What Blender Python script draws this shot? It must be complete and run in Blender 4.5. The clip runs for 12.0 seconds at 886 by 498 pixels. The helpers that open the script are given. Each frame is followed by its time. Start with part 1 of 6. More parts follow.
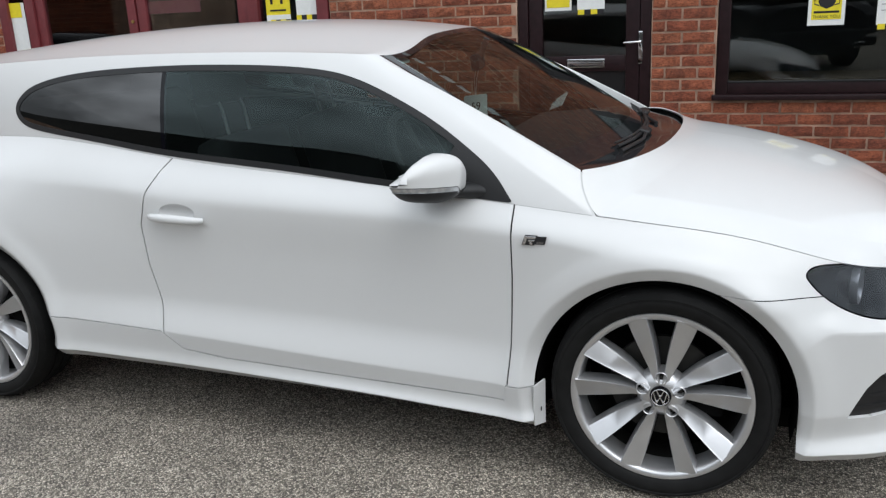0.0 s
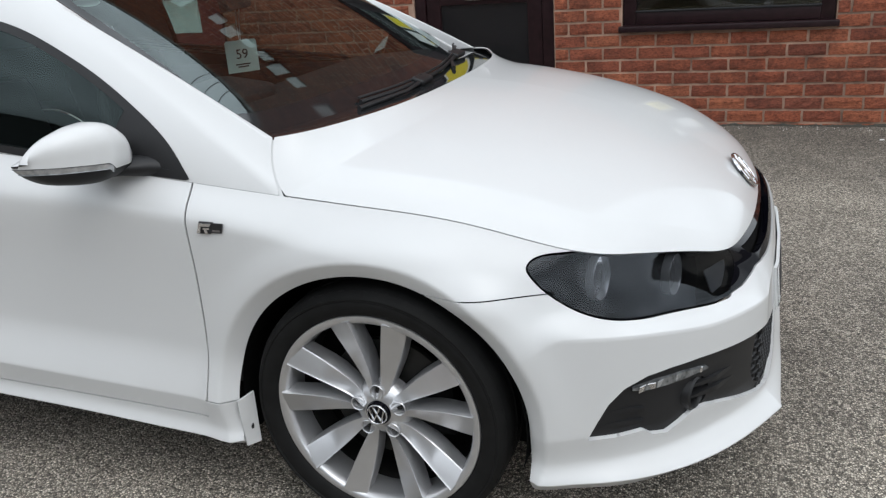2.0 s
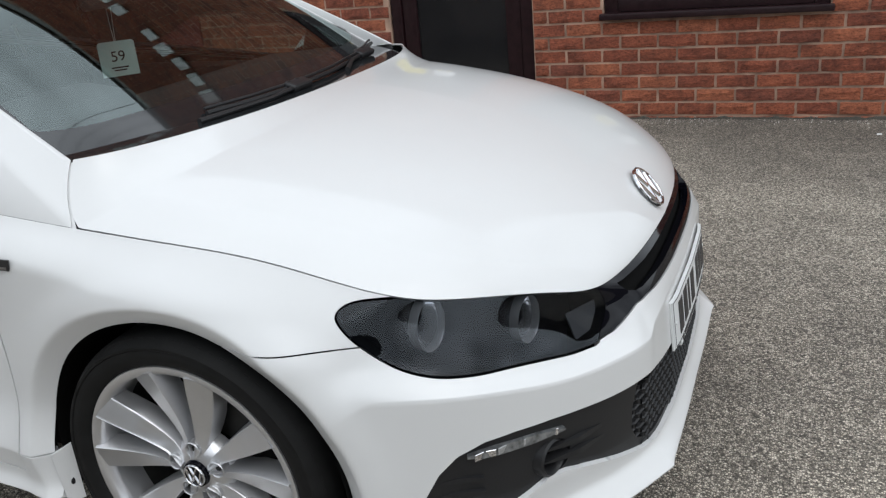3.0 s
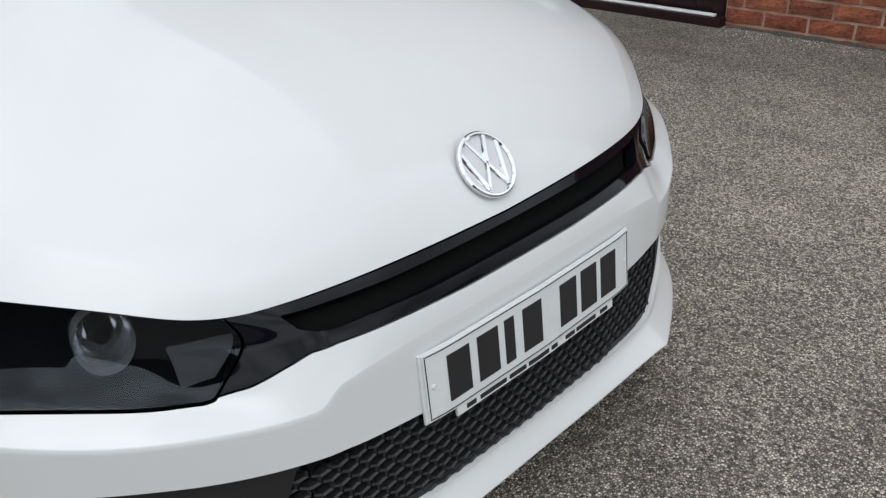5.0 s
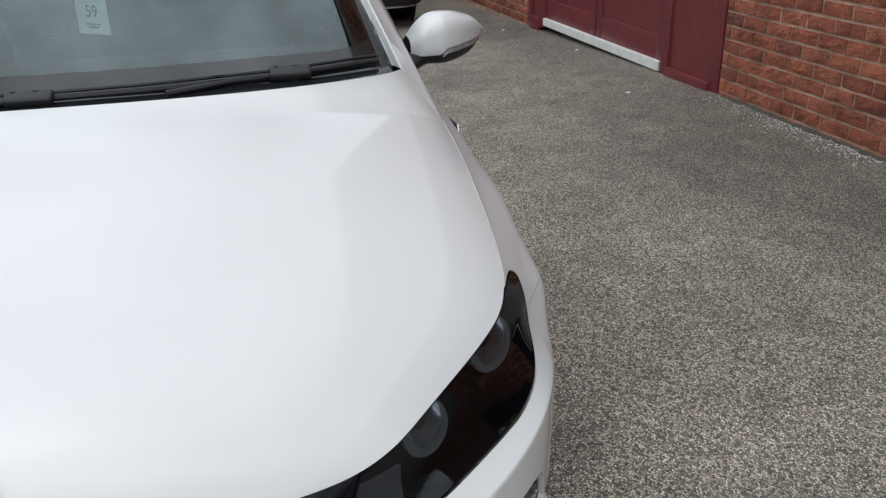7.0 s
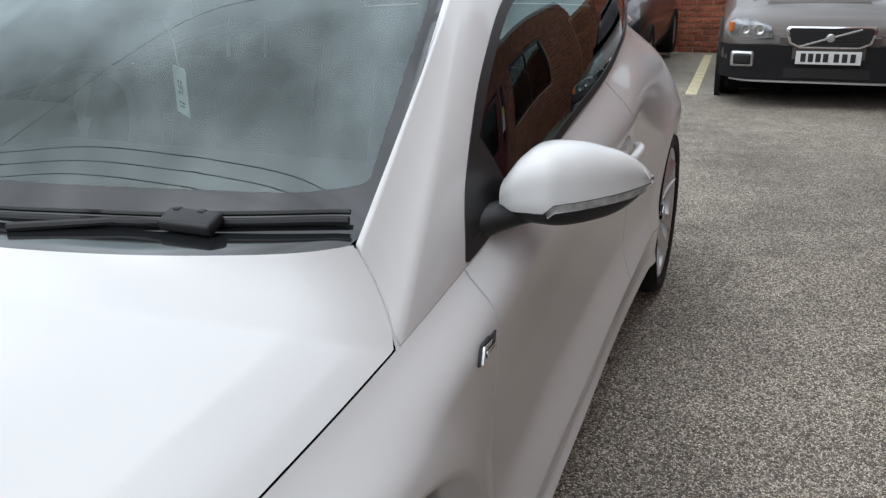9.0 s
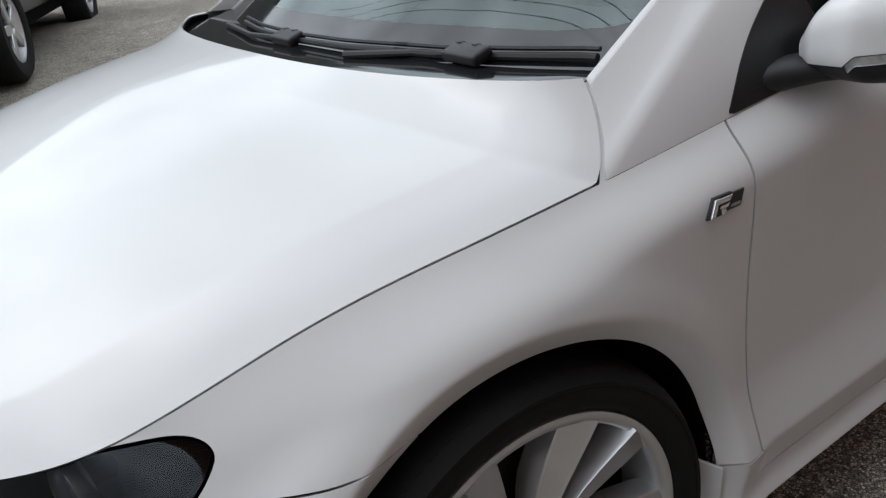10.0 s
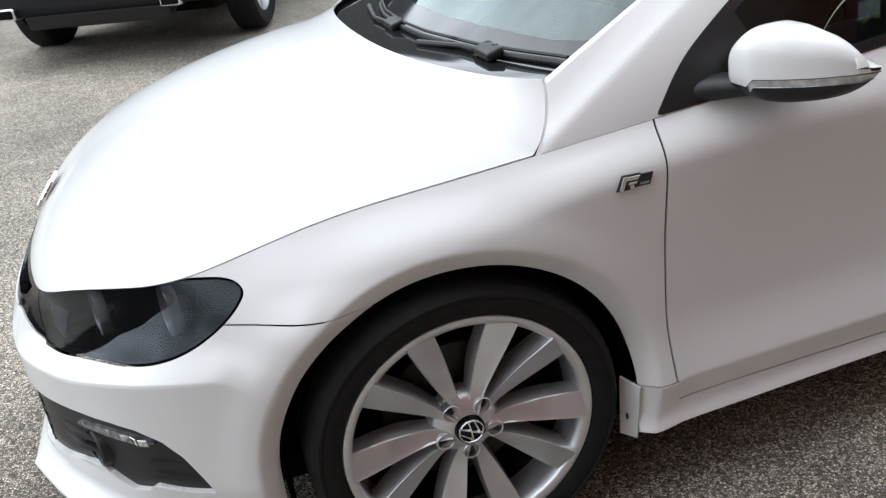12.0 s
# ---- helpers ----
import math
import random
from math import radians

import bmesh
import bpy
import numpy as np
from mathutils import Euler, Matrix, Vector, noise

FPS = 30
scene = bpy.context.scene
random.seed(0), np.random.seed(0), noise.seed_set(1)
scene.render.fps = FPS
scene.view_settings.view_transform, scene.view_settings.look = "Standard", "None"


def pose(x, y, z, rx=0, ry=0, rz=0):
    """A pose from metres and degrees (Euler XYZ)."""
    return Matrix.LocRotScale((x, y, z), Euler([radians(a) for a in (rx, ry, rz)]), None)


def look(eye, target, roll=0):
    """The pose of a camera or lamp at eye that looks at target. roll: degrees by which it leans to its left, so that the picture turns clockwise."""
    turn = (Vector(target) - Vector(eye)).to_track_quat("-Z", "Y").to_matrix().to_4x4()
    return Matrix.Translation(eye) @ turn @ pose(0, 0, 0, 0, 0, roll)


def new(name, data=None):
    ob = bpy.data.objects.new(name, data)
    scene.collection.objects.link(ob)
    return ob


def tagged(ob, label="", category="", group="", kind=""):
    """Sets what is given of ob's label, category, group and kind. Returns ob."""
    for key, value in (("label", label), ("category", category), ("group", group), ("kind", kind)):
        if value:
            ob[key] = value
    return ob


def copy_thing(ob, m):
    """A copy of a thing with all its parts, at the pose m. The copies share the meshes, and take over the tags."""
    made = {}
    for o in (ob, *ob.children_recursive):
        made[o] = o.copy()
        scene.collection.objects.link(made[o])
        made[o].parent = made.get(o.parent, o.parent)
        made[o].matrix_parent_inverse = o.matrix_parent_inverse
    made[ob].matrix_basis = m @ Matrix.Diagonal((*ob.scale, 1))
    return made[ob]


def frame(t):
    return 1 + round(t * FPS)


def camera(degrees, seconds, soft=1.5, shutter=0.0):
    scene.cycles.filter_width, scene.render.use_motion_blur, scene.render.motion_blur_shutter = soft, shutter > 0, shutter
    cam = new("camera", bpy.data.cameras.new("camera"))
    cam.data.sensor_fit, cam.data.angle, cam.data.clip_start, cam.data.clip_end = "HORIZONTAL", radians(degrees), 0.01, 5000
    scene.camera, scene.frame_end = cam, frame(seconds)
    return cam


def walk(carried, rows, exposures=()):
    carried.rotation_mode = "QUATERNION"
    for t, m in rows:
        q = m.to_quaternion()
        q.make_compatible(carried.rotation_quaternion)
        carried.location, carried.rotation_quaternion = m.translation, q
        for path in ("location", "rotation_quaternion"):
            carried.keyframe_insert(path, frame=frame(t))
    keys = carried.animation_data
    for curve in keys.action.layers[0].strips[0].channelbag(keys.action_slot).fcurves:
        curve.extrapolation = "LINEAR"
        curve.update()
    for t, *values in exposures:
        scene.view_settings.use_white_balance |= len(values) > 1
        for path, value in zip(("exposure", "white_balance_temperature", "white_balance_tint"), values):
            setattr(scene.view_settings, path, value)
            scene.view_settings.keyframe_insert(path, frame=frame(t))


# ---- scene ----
SKY, SUN = 0.15, 0.35
EXPOSURES = [(0, 0.14, 6280, 8), (1, 0.12, 6280, 8), (2.5, 0.08, 6280, 8), (5, -0.04, 6280, 8), (5.5, -0.06, 6280, 8), (6.5, -0.12, 6280, 8), (7, 0.0, 6280, 8), (9, 0.28, 6200, 8), (9.5, 0.32, 6200, 8), (10, 0.10, 6200, 8), (10.5, 0.26, 6200, 8), (11, 0.64, 6200, 8), (11.5, 0.92, 6180, 8), (12, 0.84, 6180, 8)]
cam = camera(55.70, 12.0, soft=1.3, shutter=0.0)
walk(cam, [
    (0, pose(0.2227, -3.1152, 1.4114, 74.052, 2.544, 20.339)),
    (0.5, pose(0.3132, -2.9767, 1.4028, 73.629, 2.319, 14.777)),
    (1, pose(0.3842, -2.7549, 1.3865, 72.265, 3.620, 15.129)),
    (1.5, pose(0.5686, -2.5682, 1.3690, 71.037, 4.005, 17.617)),
    (2, pose(0.7955, -2.3947, 1.3510, 69.697, 4.022, 20.002)),
    (2.5, pose(0.9342, -2.1883, 1.3186, 68.836, 5.133, 21.012)),
    (3, pose(1.0988, -1.9691, 1.3243, 68.873, 5.001, 22.388)),
    (3.2, pose(1.1836, -1.8811, 1.3156, 68.640, 5.185, 23.499)),
    (4.8, pose(1.5085, -1.0229, 1.1846, 61.537, 1.726, 41.983)),
    (5, pose(1.5708, -0.9077, 1.1973, 61.730, 1.997, 43.898)),
    (5.5, pose(1.6430, -0.6208, 1.2133, 62.455, 1.074, 49.785)),
    (6, pose(1.6130, -0.2861, 1.2400, 64.100, 1.515, 58.921)),
    (6.5, pose(1.6138, 0.0787, 1.2742, 66.401, 2.678, 67.531)),
    (7, pose(1.6330, 0.3678, 1.3308, 66.602, 0.900, 75.471)),
    (8.8, pose(0.7767, 1.2130, 1.3280, 71.041, 0.451, 108.387)),
    (9, pose(0.6803, 1.2507, 1.3192, 70.228, 0.914, 111.538)),
    (9.5, pose(0.5236, 1.4212, 1.2281, 68.406, 2.685, 127.244)),
    (10, pose(0.5105, 1.5871, 1.2214, 65.821, 6.577, 145.825)),
    (10.5, pose(0.5718, 1.8379, 1.2071, 63.274, 5.443, 153.935)),
    (11, pose(0.5206, 2.0727, 1.2055, 60.720, 4.397, 158.134)),
    (11.5, pose(0.3940, 2.2183, 1.2784, 61.072, 5.297, 161.715)),
    (12, pose(0.3532, 2.1688, 1.3388, 64.880, 5.781, 162.402)),
], EXPOSURES)

# ---------------------------------------------------------------- light
world = bpy.data.worlds.new("overcast_sky")
scene.world = world
world.use_nodes = True
wn, wl = world.node_tree.nodes, world.node_tree.links
wn.clear()
sky = wn.new("ShaderNodeTexSky")
sky.sky_type = "NISHITA"
sky.sun_disc = False
sky.sun_elevation, sky.sun_rotation = radians(59), radians(129)
sky.air_density, sky.dust_density, sky.ozone_density = 1.0, 4.0, 1.0
grey = wn.new("ShaderNodeHueSaturation")
grey.inputs["Saturation"].default_value = 0.28
wl.new(sky.outputs[0], grey.inputs["Color"])
wco = wn.new("ShaderNodeTexCoord")
cloud = wn.new("ShaderNodeTexNoise")
cloud.inputs["Scale"].default_value, cloud.inputs["Detail"].default_value = 3.4, 4.0
wl.new(wco.outputs["Generated"], cloud.inputs["Vector"])
even = wn.new("ShaderNodeMix")
even.data_type = "RGBA"
even.inputs["Factor"].default_value = 0.6
even.inputs["B"].default_value = (5.6, 5.9, 6.2, 1)
wl.new(grey.outputs[0], even.inputs["A"])
cramp = wn.new("ShaderNodeMapRange")
cramp.inputs["From Min"].default_value, cramp.inputs["From Max"].default_value = 0.3, 0.7
cramp.inputs["To Min"].default_value, cramp.inputs["To Max"].default_value = 0.4, 1.7
wl.new(cloud.outputs["Fac"], cramp.inputs["Value"])
cmul = wn.new("ShaderNodeVectorMath")
cmul.operation = "SCALE"
wl.new(even.outputs["Result"], cmul.inputs[0])
wl.new(cramp.outputs[0], cmul.inputs["Scale"])
wbg = wn.new("ShaderNodeBackground")
wbg.inputs["Strength"].default_value = SKY
glow = wn.new("ShaderNodeVectorMath")
glow.operation = "DOT_PRODUCT"
glow.inputs[1].default_value = (0.10, -0.12, 0.98)
wl.new(wco.outputs["Generated"], glow.inputs[0])
gmap = wn.new("ShaderNodeMapRange")
gmap.interpolation_type = "SMOOTHSTEP"
gmap.inputs["From Min"].default_value, gmap.inputs["From Max"].default_value = -0.3, 1.0
gmap.inputs["To Min"].default_value, gmap.inputs["To Max"].default_value = 0.95, 1.6
wl.new(glow.outputs["Value"], gmap.inputs["Value"])
gmul = wn.new("ShaderNodeVectorMath")
gmul.operation = "SCALE"
wl.new(cmul.outputs[0], gmul.inputs[0])
wl.new(gmap.outputs[0], gmul.inputs["Scale"])
up = wn.new("ShaderNodeSeparateXYZ")
wl.new(wco.outputs["Generated"], up.inputs[0])
low_sky = wn.new("ShaderNodeMapRange")
low_sky.inputs["From Min"].default_value, low_sky.inputs["From Max"].default_value = 0.0, 1.0
low_sky.inputs["To Min"].default_value, low_sky.inputs["To Max"].default_value = 1.1, 1.0
wl.new(up.outputs["Z"], low_sky.inputs["Value"])
lmul = wn.new("ShaderNodeVectorMath")
lmul.operation = "SCALE"
wl.new(gmul.outputs[0], lmul.inputs[0])
wl.new(low_sky.outputs[0], lmul.inputs["Scale"])
wl.new(lmul.outputs[0], wbg.inputs["Color"])
wout = wn.new("ShaderNodeOutputWorld")
wl.new(wbg.outputs[0], wout.inputs["Surface"])

sun = new("sun", bpy.data.lights.new("sun", "SUN"))
sun.data.energy, sun.data.angle, sun.data.color = SUN, radians(170), (1.0, 0.99, 0.97)
sun.matrix_world = look((2.0, -1.6, 4.2), (0, 0, 0))


# ---------------------------------------------------------------- materials
def mat(name):
    m = bpy.data.materials.new(name)
    m.use_nodes = True
    n, l = m.node_tree.nodes, m.node_tree.links
    return m, n, l, n["Principled BSDF"]


def setp(b, **kw):
    for k, v in kw.items():
        b.inputs[k.replace("_", " ")].default_value = v


def noise_node(n, l, scale, detail=4.0, rough=0.55, vec=None):
    t = n.new("ShaderNodeTexNoise")
    t.inputs["Scale"].default_value, t.inputs["Detail"].default_value, t.inputs["Roughness"].default_value = scale, detail, rough
    if vec is None:
        c = n.new("ShaderNodeTexCoord")
        vec = c.outputs["Object"]
    l.new(vec, t.inputs["Vector"])
    return t


def ramp(n, l, src, stops):
    r = n.new("ShaderNodeValToRGB")
    e = r.color_ramp.elements
    while len(e) < len(stops):
        e.new(0.5)
    for el, (p, c) in zip(e, stops):
        el.position, el.color = p, (*c, 1)
    l.new(src, r.inputs["Fac"])
    return r.outputs["Color"]


def bump(n, l, b, src, strength, dist, chain=None):
    k = n.new("ShaderNodeBump")
    k.inputs["Strength"].default_value, k.inputs["Distance"].default_value = strength, dist
    l.new(src, k.inputs["Height"])
    if chain is not None:
        l.new(chain, k.inputs["Normal"])
    l.new(k.outputs[0], b.inputs["Normal"])
    return k.outputs[0]


def simple(name, col, rough=0.5, metal=0.0, var=0.12, scale=30.0, bump_h=0.0, **kw):
    """Plain stuff with a mottled tone and roughness."""
    m, n, l, b = mat(name)
    t = noise_node(n, l, scale)
    lo = tuple(c * (1 - var) for c in col)
    hi = tuple(min(1, c * (1 + var)) for c in col)
    l.new(ramp(n, l, t.outputs["Fac"], [(0.3, lo), (0.7, hi)]), b.inputs["Base Color"])
    setp(b, Metallic=metal)
    r = n.new("ShaderNodeMapRange")
    r.inputs["To Min"].default_value, r.inputs["To Max"].default_value = max(0.02, rough * 0.85), min(1, rough * 1.15)
    l.new(t.outputs["Fac"], r.inputs["Value"])
    l.new(r.outputs[0], b.inputs["Roughness"])
    if bump_h:
        bump(n, l, b, t.outputs["Fac"], 0.5, bump_h)
    setp(b, **kw)
    return m


def paint_mat(name, col):
    m, n, l, b = mat(name)
    t = noise_node(n, l, 1.7, 5)
    l.new(ramp(n, l, t.outputs["Fac"], [(0.3, tuple(c * 0.97 for c in col)), (0.7, col)]), b.inputs["Base Color"])
    setp(b, Roughness=0.32, Coat_Weight=0.75, Coat_Roughness=0.045, Coat_IOR=1.4, IOR=1.3)
    d = noise_node(n, l, 160.0, 3)
    r = n.new("ShaderNodeMapRange")
    r.inputs["To Min"].default_value, r.inputs["To Max"].default_value = 0.26, 0.40
    l.new(d.outputs["Fac"], r.inputs["Value"])
    l.new(r.outputs[0], b.inputs["Roughness"])
    return m


def glass_mat(name, tint, ior=1.5, rough=0.0, gloss=(1, 1, 1)):
    """A clear sheet: it lets tinted light straight through and mirrors the rest."""
    m, n, l, b = mat(name)
    n.remove(b)
    tr = n.new("ShaderNodeBsdfTransparent")
    tr.inputs["Color"].default_value = (*tint, 1)
    gl = n.new("ShaderNodeBsdfGlossy")
    gl.inputs["Roughness"].default_value = rough
    gl.inputs["Color"].default_value = (*gloss, 1)
    fr = n.new("ShaderNodeFresnel")
    fr.inputs["IOR"].default_value = ior
    mx = n.new("ShaderNodeMixShader")
    l.new(fr.outputs[0], mx.inputs["Fac"])
    l.new(tr.outputs[0], mx.inputs[1])
    l.new(gl.outputs[0], mx.inputs[2])
    l.new(mx.outputs[0], n["Material Output"].inputs["Surface"])
    return m


WHITE = paint_mat("white_car_paint", (0.615, 0.617, 0.616))
GLOSS_BLACK = simple("gloss_black_plastic", (0.003, 0.003, 0.005), 0.05, var=0.1, scale=4, IOR=1.28)
SATIN_BLACK = simple("satin_black_plastic", (0.014, 0.014, 0.015), 0.45, scale=260, bump_h=0.0003, Specular_IOR_Level=0.32)
RUBBER = simple("tyre_rubber", (0.009, 0.009, 0.009), 0.65, var=0.25, scale=25, Specular_IOR_Level=0.15)
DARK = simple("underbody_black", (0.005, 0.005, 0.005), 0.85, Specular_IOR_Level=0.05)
ALLOY = simple("silver_alloy", (0.58, 0.58, 0.59), 0.34, metal=0.80, var=0.04, scale=12)
CHROME = simple("chrome", (0.70, 0.70, 0.72), 0.08, metal=1.0, var=0.04)
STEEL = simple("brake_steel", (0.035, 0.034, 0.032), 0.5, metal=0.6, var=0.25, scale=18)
GLASS = glass_mat("windscreen_glass", (0.56, 0.625, 0.61), 1.90, gloss=(0.88, 1.0, 0.99))
TINT = glass_mat("tinted_side_glass", (0.44, 0.51, 0.49), 1.45, gloss=(0.82, 1.0, 1.0))
PRIVACY = glass_mat("privacy_glass", (0.05, 0.055, 0.06), 1.75)
LENS = glass_mat("lamp_lens", (0.60, 0.615, 0.64), 1.46, 0.0, gloss=(0.80, 0.85, 0.92))
FRIT = simple("black_printed_glass", (0.012, 0.013, 0.014), 0.06, var=0.05, IOR=1.6)
TRIM = simple("dark_interior_trim", (0.028, 0.029, 0.031), 0.6, scale=120, bump_h=0.0004)
CLOTH = simple("charcoal_seat_cloth", (0.035, 0.036, 0.04), 0.9, scale=200, bump_h=0.0006)
PLATE = simple("reflective_plate_white", (0.62, 0.63, 0.63), 0.35, var=0.03)
INK = simple("black_print", (0.012, 0.012, 0.014), 0.45)
CARD = simple("mint_card", (0.74, 0.89, 0.84), 0.6, var=0.04)
PAPER = simple("white_paper", (0.75, 0.76, 0.75), 0.7, var=0.04)
YELLOW = simple("yellow_print", (0.75, 0.62, 0.02), 0.6, var=0.06)
UPVC = simple("dark_rosewood_frame", (0.016, 0.0065, 0.008), 0.35, var=0.3, scale=24, Specular_IOR_Level=0.3)
MAROON = simple("maroon_panel", (0.135, 0.022, 0.026), 0.42, var=0.16, scale=9)
WHITE_TRIM = simple("white_weather_strip", (0.62, 0.62, 0.6), 0.5, var=0.1, scale=14)
PANE = glass_mat("shop_window_glass", (0.60, 0.64, 0.64), 1.55)
ROOM = simple("dim_room_plaster", (0.34, 0.34, 0.33), 0.9)
LAMP_INNER = simple("lamp_reflector", (0.88, 0.89, 0.91), 0.12, metal=0.9, var=0.05)
LAMP_BODY = simple("smoked_lamp_housing", (0.006, 0.0068, 0.009), 0.6, var=0.05, scale=3, Specular_IOR_Level=0.04)
ORANGE = simple("amber_reflector", (0.55, 0.16, 0.03), 0.3)


def asphalt_mat():
    m, n, l, b = mat("weathered_tarmac")
    co = n.new("ShaderNodeTexCoord")
    vec = co.outputs["Object"]
    vo = n.new("ShaderNodeTexVoronoi")
    vo.inputs["Scale"].default_value = 165.0
    l.new(vec, vo.inputs["Vector"])
    vb = n.new("ShaderNodeTexVoronoi")
    vb.inputs["Scale"].default_value = 170.0
    l.new(vec, vb.inputs["Vector"])
    chip = n.new("ShaderNodeSeparateColor")
    l.new(vo.outputs["Color"], chip.inputs[0])
    tone = ramp(n, l, chip.outputs[0], [(0.0, (0.13, 0.118, 0.10)), (0.35, (0.36, 0.328, 0.282)), (0.68, (0.70, 0.64, 0.555)), (1.0, (0.97, 0.91, 0.81))])
    ve = n.new("ShaderNodeTexVoronoi")
    ve.feature = "DISTANCE_TO_EDGE"
    ve.inputs["Scale"].default_value = 165.0
    l.new(vec, ve.inputs["Vector"])
    edge = ramp(n, l, ve.outputs["Distance"], [(0.04, (0.13, 0.125, 0.12)), (0.24, (1, 1, 1))])
    mul = n.new("ShaderNodeMix")
    mul.data_type, mul.blend_type = "RGBA", "MULTIPLY"
    mul.inputs["Factor"].default_value = 0.9
    l.new(tone, mul.inputs["A"])
    l.new(edge, mul.inputs["B"])
    big = noise_node(n, l, 0.55, 6, 0.6, vec)
    mid = noise_node(n, l, 5.0, 5, 0.6, vec)
    patch = ramp(n, l, big.outputs["Fac"], [(0.33, (0.62, 0.6, 0.58)), (0.62, (1.08, 1.05, 1.0))])
    patch2 = ramp(n, l, mid.outputs["Fac"], [(0.3, (0.78, 0.78, 0.78)), (0.7, (1.1, 1.1, 1.1))])
    m2 = n.new("ShaderNodeMix")
    m2.data_type, m2.blend_type = "RGBA", "MULTIPLY"
    m2.inputs["Factor"].default_value = 1.0
    l.new(mul.outputs["Result"], m2.inputs["A"])
    l.new(patch, m2.inputs["B"])
    m3 = n.new("ShaderNodeMix")
    m3.data_type, m3.blend_type = "RGBA", "MULTIPLY"
    m3.inputs["Factor"].default_value = 1.0
    l.new(m2.outputs["Result"], m3.inputs["A"])
    l.new(patch2, m3.inputs["B"])
    # darker tone with a ragged edge along the shop side of the yard
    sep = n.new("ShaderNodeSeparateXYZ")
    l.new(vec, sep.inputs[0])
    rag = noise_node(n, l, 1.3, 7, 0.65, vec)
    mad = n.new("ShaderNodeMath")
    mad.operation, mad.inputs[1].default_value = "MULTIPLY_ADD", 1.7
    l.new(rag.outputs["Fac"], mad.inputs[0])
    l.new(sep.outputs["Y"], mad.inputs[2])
    shop_side = n.new("ShaderNodeMapRange")
    shop_side.inputs["From Min"].default_value, shop_side.inputs["From Max"].default_value = 2.9, 3.9
    l.new(mad.outputs[0], shop_side.inputs["Value"])
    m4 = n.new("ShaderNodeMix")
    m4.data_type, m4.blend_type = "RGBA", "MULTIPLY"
    l.new(shop_side.outputs[0], m4.inputs["Factor"])
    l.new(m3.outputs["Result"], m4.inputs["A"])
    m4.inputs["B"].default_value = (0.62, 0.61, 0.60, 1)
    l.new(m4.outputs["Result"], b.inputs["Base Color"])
    setp(b, Roughness=0.82)
    h1 = n.new("ShaderNodeMath")
    h1.operation = "MULTIPLY"
    h1.inputs[1].default_value = -1.0
    l.new(vo.outputs["Distance"], h1.inputs[0])
    k = bump(n, l, b, h1.outputs[0], 0.9, 0.006)
    bump(n, l, b, mid.outputs["Fac"], 0.4, 0.02, k)
    return m


def brick_mat():
    m, n, l, b = mat("red_brick")
    oi = n.new("ShaderNodeObjectInfo")
    ge = n.new("ShaderNodeNewGeometry")
    ad = n.new("ShaderNodeMath")
    ad.operation = "ADD"
    l.new(oi.outputs["Random"], ad.inputs[0])
    l.new(ge.outputs["Random Per Island"], ad.inputs[1])
    fr = n.new("ShaderNodeMath")
    fr.operation = "FRACT"
    l.new(ad.outputs[0], fr.inputs[0])
    tone = ramp(n, l, fr.outputs[0], [(0.0, (0.24, 0.066, 0.035)), (0.25, (0.31, 0.090, 0.044)), (0.5, (0.375, 0.122, 0.060)), (0.7, (0.32, 0.088, 0.043)), (0.88, (0.26, 0.072, 0.038)), (1.0, (0.21, 0.064, 0.038))])
    pos = ge.outputs["Position"]
    flat = n.new("ShaderNodeMapping")
    flat.inputs["Scale"].default_value = (1.0, 1.0, 2.4)
    l.new(pos, flat.inputs["Vector"])
    g = noise_node(n, l, 46.0, 7, 0.75, flat.outputs[0])
    s = noise_node(n, l, 9.0, 6, 0.7, pos)
    mx = n.new("ShaderNodeMix")
    mx.data_type, mx.blend_type = "RGBA", "MULTIPLY"
    mx.inputs["Factor"].default_value = 1.0
    l.new(tone, mx.inputs["A"])
    l.new(ramp(n, l, g.outputs["Fac"], [(0.34, (0.34, 0.30, 0.30)), (0.48, (0.90, 0.90, 0.90)), (0.66, (1.35, 1.34, 1.32))]), mx.inputs["B"])
    m2 = n.new("ShaderNodeMix")
    m2.data_type, m2.blend_type = "RGBA", "MULTIPLY"
    m2.inputs["Factor"].default_value = 1.0
    l.new(mx.outputs["Result"], m2.inputs["A"])
    l.new(ramp(n, l, s.outputs["Fac"], [(0.36, (0.55, 0.54, 0.56)), (0.52, (1.0, 1.0, 1.0)), (0.68, (1.3, 1.32, 1.3))]), m2.inputs["B"])
    l.new(m2.outputs["Result"], b.inputs["Base Color"])
    setp(b, Roughness=0.85)
    bump(n, l, b, g.outputs["Fac"], 1.0, 0.016)
    return m


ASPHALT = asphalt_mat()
BRICK = brick_mat()
MORTAR = simple("sandy_mortar", (0.37, 0.245, 0.18), 0.9, var=0.45, scale=7, bump_h=0.002)
CONCRETE = simple("stained_concrete", (0.11, 0.10, 0.09), 0.85, var=0.3, scale=9, bump_h=0.004)
LINE_PAINT = simple("worn_road_paint", (0.56, 0.50, 0.32), 0.7, var=0.3, scale=30)
BRONZE = paint_mat("bronze_grey_car_paint", (0.085, 0.072, 0.064))
BLACK_PAINT = paint_mat("black_car_paint", (0.010, 0.010, 0.012))
CLAD = simple("dark_plastic_cladding", (0.009, 0.009, 0.010), 0.6, Specular_IOR_Level=0.2)
SILVER_TRIM = simple("satin_silver_trim", (0.5, 0.5, 0.5), 0.3, metal=0.8, var=0.04)


